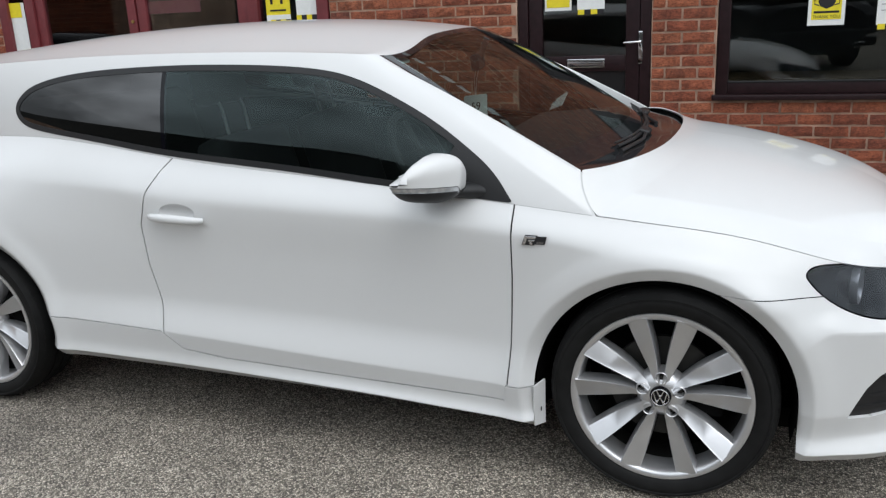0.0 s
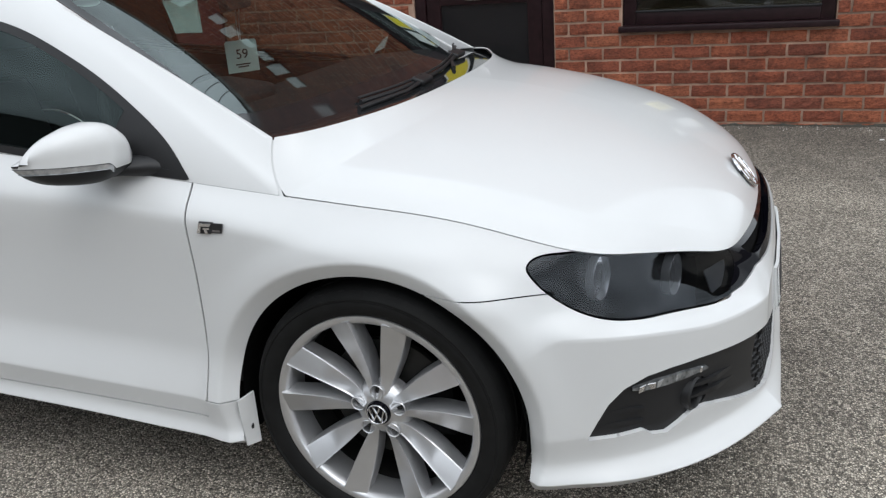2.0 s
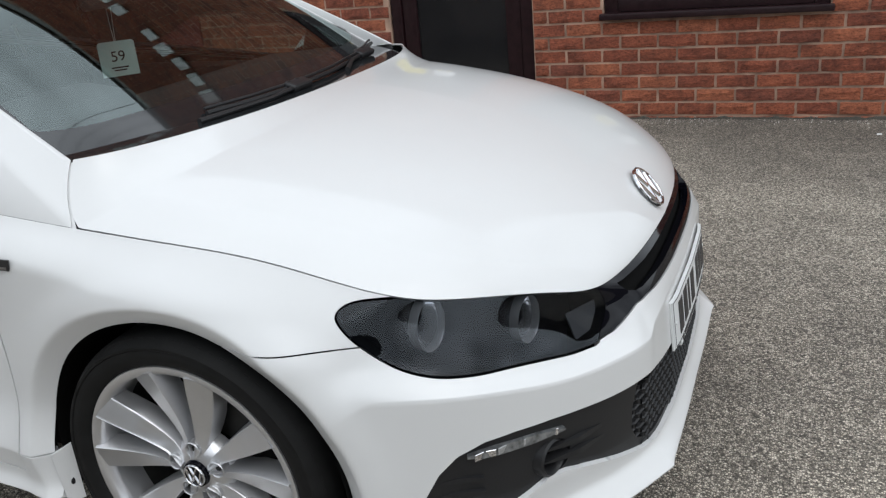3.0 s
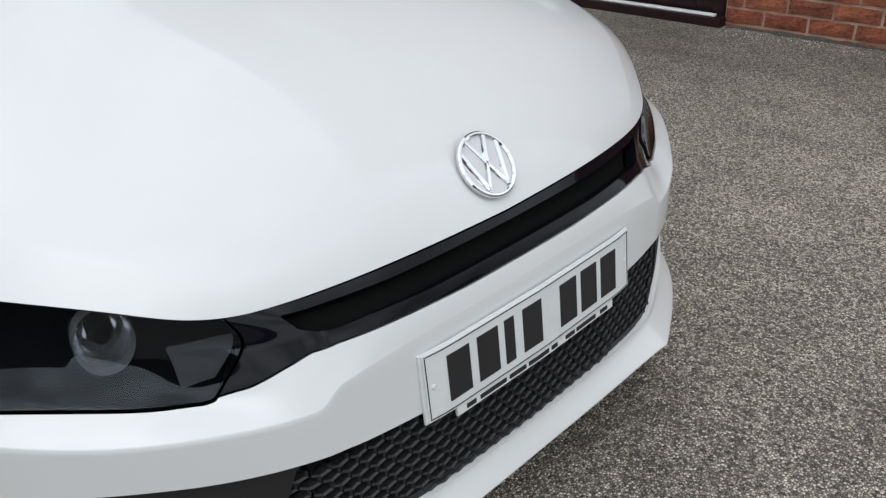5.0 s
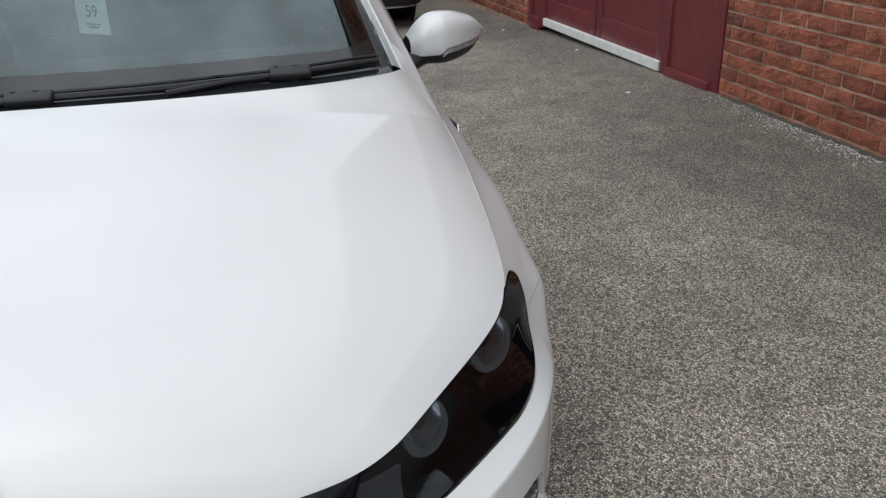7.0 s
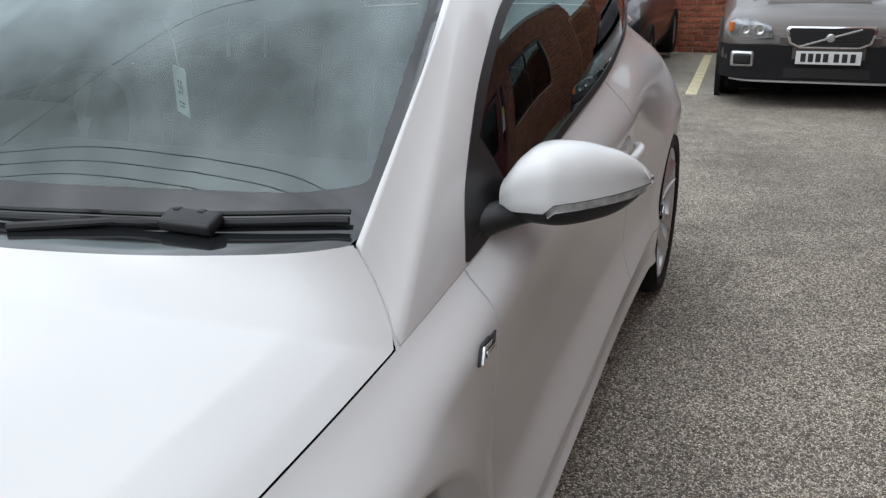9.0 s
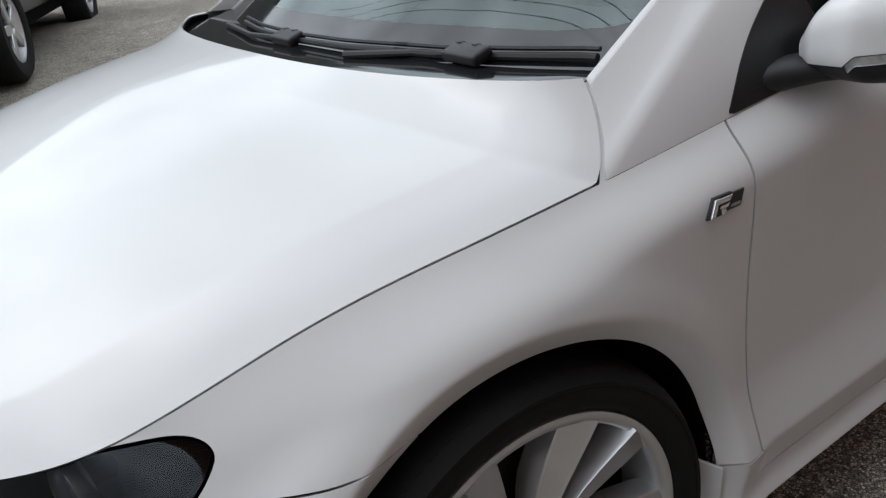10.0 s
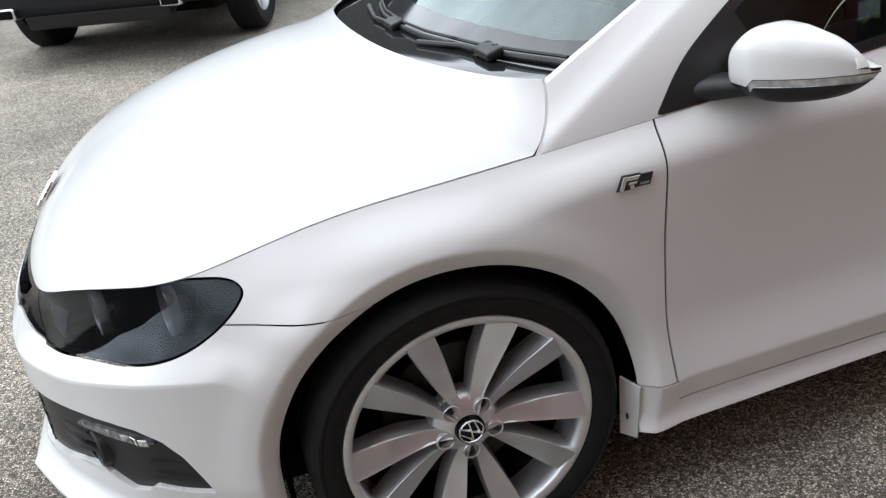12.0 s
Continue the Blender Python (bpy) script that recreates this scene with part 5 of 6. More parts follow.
bm = boxb(-13.0, -12.99, WY + .008, WY + .26, -.3, LOW_TOP)
bm = join(bm, *[boxb(a, b, WY + .008, WY + .26, c, d) for a, b, c, d in solid_cells(-12.99, EAST, -.3, WALL_TOP, OPEN)])
wall_front = tagged(part("wall_front", bm, MORTAR, None), "red brick wall with sandy mortar joints", "wall", kind="structure")
rng = random.Random(7)


def brick_shape(name, length, seed):
    """A rough-faced brick: an uneven front, chipped edges, straight sides."""
    r = random.Random(seed)
    hx, hz = length / 2, (BH - JT) / 2
    nx, nz = (6, 4) if length > .12 else (4, 4)
    v, f = [], []
    for k in range(nz):
        for i in range(nx):
            rim = i in (0, nx - 1) or k in (0, nz - 1)
            x = -hx + length * i / (nx - 1) + r.uniform(-.004, .004) * (0 if rim else 1)
            z = -hz + 2 * hz * k / (nz - 1) + r.uniform(-.003, .003) * (0 if rim else 1)
            if rim:
                x -= math.copysign(r.uniform(.0005, .0045), x) if i in (0, nx - 1) else 0
                z -= math.copysign(r.uniform(.0005, .0040), z) if k in (0, nz - 1) else 0
            v.append((x, r.uniform(-.0005, .0035) if rim else r.uniform(-.0055, .0015), z))
    f = [(k * nx + i, k * nx + i + 1, (k + 1) * nx + i + 1, (k + 1) * nx + i) for k in range(nz - 1) for i in range(nx - 1)]
    loop = [i for i in range(nx)] + [k * nx + nx - 1 for k in range(1, nz)] + [(nz - 1) * nx + i for i in range(nx - 2, -1, -1)] + [k * nx for k in range(nz - 2, 0, -1)]
    base = len(v)
    v += [(v[i][0], .03, v[i][2]) for i in loop]
    m = len(loop)
    f += [(loop[j], base + j, base + (j + 1) % m, loop[(j + 1) % m]) for j in range(m)]
    me = bpy.data.meshes.new(name)
    me.from_pydata(v, [], f)
    me.materials.append(BRICK)
    me.update()
    return me


def courses(x0, x1, z0, z1, holes):
    """Where each brick lies: middle, height, length."""
    out = []
    r = 0
    z = z0
    while z + BH <= z1 + 1e-6:
        zm = z + BH / 2
        cuts = sorted([(h[0], h[1]) for h in holes if h[2] - .02 < zm < h[3]])
        spans, at = [], x0
        for a, b in cuts:
            spans.append((at, a))
            at = b
        spans.append((at, x1))
        for a, b in spans:
            x = math.floor(a / BL) * BL + (BL / 2 if r % 2 else 0) - BL
            while x < b:
                l, h = max(x, a), min(x + BL, b)
                if h - l > .045:
                    out.append(((l + h) / 2, zm, h - l - JT))
                x += BL
        r += 1
        z += BH
    return out


FULL = [brick_shape("brick", BL - JT, k) for k in range(9)]
CUTS = {}


def lay(parent, places, near, matrix, stuff_name):
    vs, fs = [], []
    for xm, zm, ln in places:
        if abs(ln - (BL - JT)) < .004:
            me = FULL[rng.randrange(9)]
        else:
            key = round(ln, 2)
            me = CUTS.setdefault(key, brick_shape("brick", ln, int(key * 1000)))
        m = matrix @ pose(xm, rng.uniform(-.0018, .0015), zm, rng.uniform(-.5, .5), rng.uniform(-.35, .35), rng.uniform(-.4, .4))
        if near(xm, zm):
            ob = new("brick", me)
            ob.parent = parent
            ob.matrix_basis = m
        else:
            k = len(vs)
            vs += [tuple(m @ v.co) for v in me.vertices]
            fs += [tuple(k + i for i in p.vertices) for p in me.polygons]
    tagged(mesh_from(stuff_name, vs, fs, BRICK, parent, smooth=False), kind="stuff")


near_zone = lambda x, z: (-.6 < x < 2.3 and z < .98) or (-.6 < x < -.08 and z < 1.35) or (-2.05 < x < -1.6 and z < .9)
# ---- openings: window, door, shopfront
def frame_bar(x0, x1, z0, z1, y0=WY + .02, y1=WY + .09, bev=.006):
    return boxb(x0, x1, y0, y1, z0, z1, bev, 2)


win = thing("window_1", "dark framed shop window with notices taped inside", "window", kind="structure")
for nm, b in (("window_frame", frame_bar(-.10, -.015, .70, 2.15)), ("window_frame", frame_bar(1.125, 1.21, .70, 2.15)), ("window_frame", frame_bar(-.015, 1.125, .715, .80)), ("window_frame", frame_bar(-.015, 1.125, 2.07, 2.15))):
    part(nm, b, UPVC, win, smooth=True)
part("window_sill", boxb(-.125, 1.235, WY - .045, WY + .06, .672, .712, .008, 2), UPVC, win, smooth=True)
part("glazing_bead", boxb(-.02, 1.13, WY + .012, WY + .03, .795, .808, .003), SATIN_BLACK, win)
part("pane", boxb(-.02, 1.13, WY + .045, WY + .051, .79, 2.08), PANE, win).visible_shadow = False

dr = thing("door_1", "dark half-glazed shop door with chrome handle and letterbox", "door", kind="structure")
for b in (frame_bar(-1.61, -1.53, .03, 2.15), frame_bar(-.66, -.58, .03, 2.15), frame_bar(-1.53, -.66, 2.08, 2.15)):
    part("door_frame", b, UPVC, dr, smooth=True)
for b in (frame_bar(-1.525, -1.42, .09, 2.07, WY + .035, WY + .10), frame_bar(-.77, -.665, .09, 2.07, WY + .035, WY + .10), frame_bar(-1.42, -.77, .09, .26, WY + .035, WY + .10), frame_bar(-1.42, -.77, .895, 1.015, WY + .035, WY + .10), frame_bar(-1.42, -.77, 1.96, 2.07, WY + .035, WY + .10)):
    part("door_rail", b, UPVC, dr, smooth=True)
part("door_pane", boxb(-1.43, -.76, WY + .06, WY + .066, 1.01, 1.97), PANE, dr).visible_shadow = False
part("door_panel", boxb(-1.43, -.76, WY + .055, WY + .075, .25, .90), simple("dark_lower_glazing", (0.012, 0.012, 0.013), 0.15), dr)
part("threshold", boxb(-1.62, -.57, WY - .06, WY + .10, -.05, .085, .006, 2), UPVC, dr, smooth=True)
part("threshold_strip", boxb(-1.56, -.62, WY - .040, WY + .0, .085, .097, .003), WHITE_TRIM, dr, "worn pale threshold strip")
lb = part("letterbox", boxb(-1.22, -.925, WY + .018, WY + .036, .925, .992, .006, 2), CHROME, dr, "chrome letterbox", smooth=True)
for zz in (.944, .958, .972):
    part("letterbox_line", boxb(-1.205, -.94, WY + .0155, WY + .0185, zz - .0025, zz + .0025), SATIN_BLACK, lb)
hp = part("handle_plate", boxb(-.672, -.640, WY + .012, WY + .036, .95, 1.19, .006, 2), CHROME, dr, "chrome lever handle", smooth=True)
part("lever", tube([(-.656, WY + .014, 1.112), (-.656, WY - .03, 1.112), (-.68, WY - .04, 1.112), (-.775, WY - .038, 1.108)], .009, 10), CHROME, hp, smooth=True)

sf = thing("shopfront_1", "maroon painted shopfront with glazed double doors", "shopfront", kind="structure")
for x in (-3.33, -4.02, -6.56, -6.90):
    part("post", boxb(x - .055, x + .055, WY + .0, WY + .10, .0, 2.15, .006, 2), MAROON, sf, smooth=True)
for a, b in ((-3.965, -3.385), (-6.845, -6.615)):
    part("stall_riser", boxb(a, b, WY + .02, WY + .08, .06, 1.02, .004, 2), MAROON, sf)
    part("plinth", boxb(a - .0, b + .0, WY - .02, WY + .02, -.05, .085, .008, 2), MAROON, sf, smooth=True)
    part("shop_pane", boxb(a, b, WY + .045, WY + .051, 1.02, 2.10), PANE, sf).visible_shadow = False
for a, b in ((-5.28, -4.085), (-6.50, -5.30)):
    leaf = part("door_leaf", boxb(a, b, WY + .035, WY + .075, .10, .98, .004, 2), MAROON, sf, "maroon door leaf, glazed above")
    for q, w in ((a, a + .10), (b - .10, b)):
        part("stile", boxb(q, w, WY + .022, WY + .085, .10, 2.06, .006, 2), MAROON, leaf, smooth=True)
    for c, d in ((.10, .28), (.93, 1.05), (1.96, 2.06)):
        part("door_crossbar", boxb(a + .10, b - .10, WY + .024, WY + .083, c, d, .006, 2), MAROON, leaf, smooth=True)
    part("leaf_pane", boxb(a + .09, b - .09, WY + .05, WY + .056, 1.04, 1.97), PANE, leaf).visible_shadow = False
part("sill_strip", boxb(-6.49, -4.085, WY - .012, WY + .03, .028, .10, .006, 2), WHITE_TRIM, sf, "white weather strip under the doors")
part("header", boxb(-6.95, -3.26, WY + .0, WY + .10, 2.10, 2.16, .004), MAROON, sf)
lock = lathe([(.0, -.012), (.014, -.012), (.016, -.006), (.016, .0)], 18)
bmesh.ops.translate(lock, vec=(-5.34, WY + .02, 1.43), verts=lock.verts)
part("door_lock", lock, simple("worn_brass", (0.45, 0.32, 0.12), 0.35, metal=0.9), sf)


win = thing("window_2", "dark framed shop window with panes made pale as if mirroring sky", "window", kind="structure")
for b in (frame_bar(-10.49, -10.41, .96, 2.29), frame_bar(-7.59, -7.51, .96, 2.29), frame_bar(-9.04, -8.96, 1.04, 2.21), frame_bar(-10.41, -7.59, .96, 1.04), frame_bar(-10.41, -7.59, 2.21, 2.29)):
    part("window_frame", b, UPVC, win, smooth=True)
for a, b in ((-10.41, -9.04), (-8.96, -7.59)):
    part("pane", boxb(a - .01, b + .01, WY + .045, WY + .051, 1.03, 2.22), PANE, win).visible_shadow = False
# added pale sheet: the sky's reflection in the panes, put in as colour
part("blind", boxb(-10.45, -7.55, WY + .12, WY + .124, .98, 2.28), PAPER, win, "added pale sheet standing in for sky mirrored in the panes")


def notice(x0, x1, z0, z1, material, label, y=WY + .040):
    n = thing("notice", label, "notice")
    part("sheet", boxb(x0, x1, y, y + .0015, z0, z1), material, n)
    return n


n = notice(.497, .735, 1.185, 1.52, PAPER, "yellow and white face-mask notice taped to glass")
part("yellow_field", boxb(.520, .712, WY + .0375, WY + .0395, 1.225, 1.50), YELLOW, n)
part("mask_sign", prism([(.56, 1.345), (.575, 1.315), (.616, 1.297), (.657, 1.315), (.672, 1.345), (.665, 1.375), (.616, 1.392), (.567, 1.375)], WY + .036, WY + .0372), INK, n)
for sx in (-1, 1):
    part("mask_loop", tube([(.616 + sx * .052, WY + .0366, 1.37), (.616 + sx * .080, WY + .0366, 1.36), (.616 + sx * .078, WY + .0366, 1.33), (.616 + sx * .048, WY + .0366, 1.322)], .004, 6), INK, n)
words("THANK YOU", .030, Matrix.Translation((.616, WY + .0368, 1.243)) @ pose(0, 0, 0, 90, 0, 0), INK, n, "notice_words")
part("print_bar", boxb(.535, .697, WY + .0362, WY + .0374, 1.268, 1.283), INK, n)
n = notice(.935, 1.13, 1.175, 1.52, PAPER, "white printed notice held by striped tape")
for k in range(5):
    part("print_bar", boxb(.96, 1.10 - .02 * (k % 2), WY + .0372, WY + .0390, 1.27 + k * .04, 1.276 + k * .04), simple("grey_print", (0.35, 0.35, 0.36), 0.7), n)
for k in range(4):
    part("tape", boxb(.945 + k * .048, .945 + (k + 1) * .048 - .001, WY + .0365, WY + .0385, 1.145, 1.182), (YELLOW, INK)[k % 2], n)
n = notice(-1.40, -1.19, 1.36, 1.62, PAPER, "yellow notice taped inside the door glass", WY + .052)
part("yellow_field", boxb(-1.385, -1.205, WY + .0495, WY + .0515, 1.385, 1.61), YELLOW, n)
n = notice(-1.145, -.935, 1.36, 1.62, PAPER, "white notice with striped tape on the door glass", WY + .052)
for k in range(4):
    part("tape", boxb(-1.14 + k * .05, -1.14 + (k + 1) * .05 - .001, WY + .0485, WY + .0505, 1.325, 1.362), (YELLOW, INK)[k % 2], n)
n = notice(-3.90, -3.66, 1.38, 1.72, YELLOW, "yellow warning notice taped to shop glass", WY + .038)
for x in (-3.84, -3.74):
    part("notice_bar", boxb(x - .012, x + .012, WY + .035, WY + .037, 1.52, 1.62), INK, n)
part("print_bar", boxb(-3.86, -3.70, WY + .035, WY + .037, 1.46, 1.475), INK, n)
part("notice_foot", boxb(-3.90, -3.66, WY + .035, WY + .0375, 1.38, 1.43), PAPER, n)
n = notice(-3.60, -3.39, 1.42, 1.72, PAPER, "white notice with striped tape on shop glass", WY + .038)
for nn, (x0, z0) in ((n, (-3.60, 1.375)), (n, (-3.86, 1.345))):
    for k in range(4):
        part("tape", boxb(x0 + k * .05, x0 + (k + 1) * .05 - .001, WY + .0345, WY + .0365, z0, z0 + .045), (YELLOW, INK)[k % 2], nn)
notice(-3.95, -3.49, .775, 1.09, CARD, "pale mint sheet taped low on the shopfront side panel", WY + .016)
n = notice(-6.85, -6.66, 1.20, 1.66, PAPER, "pale notices on the shop glass", WY + .038)
part("yellow_field", boxb(-6.85, -6.70, WY + .034, WY + .036, 1.52, 1.66), YELLOW, n)
n = notice(-5.25, -4.60, 1.49, 1.60, simple("pink_paper", (0.70, 0.22, 0.28), 0.7), "pink paper banner inside the door glass", WY + .0585)

# room behind the glass
room = join(boxb(-12.9, 2.05, 6.6, 6.7, -.1, 2.5), boxb(-12.9, 2.05, WY + .26, 6.7, 2.5, 2.6), boxb(-12.9, 2.05, 3.8, 6.6, -.12, .02), boxb(2.05, 2.14, WY + .26, 6.7, -.1, 2.6), boxb(-2.4, -2.3, 3.78, 6.6, 0, 2.5), boxb(1.6, 1.7, 3.78, 6.6, 0, 2.5))
tagged(part("room_inside", room, ROOM, None), "dim shop room behind the glass", "room", kind="structure")
tagged(part("ceiling", join(boxb(-7.2, EAST, WY + .0, 8.0, WALL_TOP, WALL_TOP + .12), boxb(-13.0, -7.2, WY, 8.0, LOW_TOP, LOW_TOP + .12)), ROOM, None), "flat roof slab over the shop", "ceiling", kind="structure")
desk = thing("desk", "dim office desk behind the shop window", "desk", pose(.55, 4.7, .02))
part("desk_top", boxb(-.7, .7, -.35, .35, .70, .73, .004), simple("beech_laminate", (0.35, 0.24, 0.14), 0.45), desk)
for sx in (-.66, .66):
    part("leg", boxb(sx - .02, sx + .02, -.33, .33, 0, .70), SATIN_BLACK, desk)
tagged(part("coping", boxb(-7.22, EAST + .02, WY - .04, WY + .30, WALL_TOP + .12, WALL_TOP + .17, .008), CONCRETE, None), "plain coping along the roof edge", "coping", kind="structure")

# lettering on the upper wall, as plain bars
sign = thing("wall_sign", "row of pale letter-sized bars fixed to the upper brick wall", "sign")
for k in range(22):
    if k in (7, 14):
        continue
    x = 1.85 - k * .255
    part("sign_bar", boxb(x - .09, x + .09, WY - .06, WY - .005, 4.78, 4.78 + (.28 if k % 3 else .38), .02, 2), PAPER, sign)

# dirt fillet at the foot of the wall
bm = bmesh.new()
last = None
rr = random.Random(4)
for i in range(150):
    x = -3.2 + i * .05
    if -1.62 < x < -.57 or x > EAST:
        last = None
        continue
    w, h = .012 + rr.random() * .028, .004 + rr.random() * .012
    g = ground_z(x, WY)
    cur = [bm.verts.new((x, WY - w, g + .001)), bm.verts.new((x, WY - w * .4, g + h * .7)), bm.verts.new((x, WY + .006, g + h))]
    if last:
        for k in range(2):
            bm.faces.new((last[k], cur[k], cur[k + 1], last[k + 1]))
    last = cur
tagged(part("wall_dirt", bm, simple("mossy_dirt", (0.05, 0.047, 0.038), 0.95, var=0.5, scale=60, bump_h=0.004), wall_front, smooth=True), kind="stuff")
vs, fs = [], []
for i in range(900):
    x = rr.choice((rr.uniform(-3.2, -1.65), rr.uniform(-2.6, -1.7), rr.uniform(-.55, 2.3)))
    y = WY - abs(rr.gauss(0, .09)) - .012
    q, k, g = rr.uniform(.0015, .0055), len(vs), ground_z(x, y)
    a = rr.uniform(0, 3)
    vs += [(x + q * math.cos(a + t), y + q * math.sin(a + t), g) for t in (0, 2.1, 4.2)] + [(x, y, g + q * 1.2)]
    fs += [(k, k + 1, k + 3), (k + 1, k + 2, k + 3), (k + 2, k, k + 3)]
tagged(mesh_from("grit", vs, fs, simple("pale_grit", (0.5, 0.48, 0.44), 0.9, var=0.3), None, smooth=False), "pale loose grit along the foot of the wall", "grit", kind="stuff")

# end wall of the yard
bm = boxb(-12.85, -12.61, -9.0, WY, -.5, 2.3)
wall_end = tagged(part("wall_end", bm, MORTAR, None), "red brick wall closing the end of the yard", "wall", kind="structure")


# ---------------------------------------------------------------- other parked cars
def loft(stations, material, name, parent, label="", ring=30):
    """Coachwork from cross-sections: x, half width, floor, shoulder height, crown height, roundness."""
    st = np.array(stations, float)
    xs = np.concatenate([np.linspace(a, b, 7)[:-1] for a, b in zip(st[:-1, 0], st[1:, 0])] + [st[-1:, 0]])
    order = np.argsort(st[:, 0])
    val = pchip(st[order, 0], st[order, 1:], np.clip(xs, st[:, 0].min(), st[:, 0].max()))
    rows = []
    for x, (w, zf, zs, zc, rd) in zip(xs, val):
        half = [(0, zf), (w * .80, zf), (w * .94, zf + .05), (w * .985, zf + .16), (w, (zf + zs) / 2), (w * .99, zs - .06), (w * (.985 - .04 * rd), zs), (w * (.90 - .10 * rd), zs + (zc - zs) * .55), (w * .62, zs + (zc - zs) * .88), (w * .30, zs + (zc - zs) * .98), (0, zc)]
        full = half + [(-y, z) for y, z in half[-2:0:-1]]
        rows.append([(x, y, z) for y, z in full])
    n = len(rows[0])
    v = [p for r in rows for p in r]
    f = []
    for i in range(len(rows) - 1):
        for k in range(n):
            a, b = i * n + k, i * n + (k + 1) % n
            f.append((a, a + n, b + n, b) if xs[1] < xs[0] else (a, b, b + n, a + n))
    f.append(tuple(range(n)))
    f.append(tuple(range((len(rows) - 1) * n, len(rows) * n))[::-1])
    ob = mesh_from(name, v, f, material, parent, label)
    ob.data.set_sharp_from_angle(angle=radians(50))
    return ob


def plain_wheel(parent, x, y, r, sy):
    prof = [(r * .64, .0), (r * .70, .012), (r * .90, .014), (r * .97, -.01), (r, -.03), (r, -.19), (r * .95, -.21), (r * .64, -.21)]
    bm = lathe(prof, 40)
    bmesh.ops.transform(bm, matrix=Matrix.Translation((x, sy * y, r)) @ (Matrix.Identity(4) if sy > 0 else Matrix.Rotation(math.pi, 4, "Z")), verts=bm.verts)
    t = part("tyre", bm, RUBBER, parent, smooth=True)
    bm = lathe([(.0, -.03), (r * .12, -.02), (r * .14, -.045), (r * .5, -.04), (r * .60, -.01), (r * .65, -.004), (r * .66, -.05)], 40)
    for k in range(5):
        b = boxb(r * .1, r * .62, -.035, -.012, -.035, .035, .006)
        bmesh.ops.transform(b, matrix=Matrix.Rotation(2 * math.pi * k / 5, 4, "Y"), verts=b.verts)
        bm = join(bm, b)
    bmesh.ops.transform(bm, matrix=Matrix.Translation((x, sy * y, r)) @ (Matrix.Identity(4) if sy > 0 else Matrix.Rotation(math.pi, 4, "Z")), verts=bm.verts)
    part("rim", bm, ALLOY, t, smooth=True)


def curved_front(x, w, h, z, bow, depth, n=15, bev=0.0, power=2):
    """A strip bent to a car's front, facing +x."""
    bm = bmesh.new()
    rows = []
    for i in range(n):
        y = -w / 2 + w * i / (n - 1)
        xx = x - bow * abs(2 * y / w) ** power
        rows.append([bm.verts.new((xx - depth, y, z - h / 2)), bm.verts.new((xx, y, z - h / 2 + bev)), bm.verts.new((xx, y, z + h / 2 - bev)), bm.verts.new((xx - depth, y, z + h / 2))])
    for a, b in zip(rows, rows[1:]):
        for k in range(3):
            bm.faces.new((a[k], a[k + 1], b[k + 1], b[k]))
    return bm


ESTATE_LAMP = simple("clear_headlamp", (0.30, 0.31, 0.32), 0.12, metal=0.5, var=0.5, scale=14)


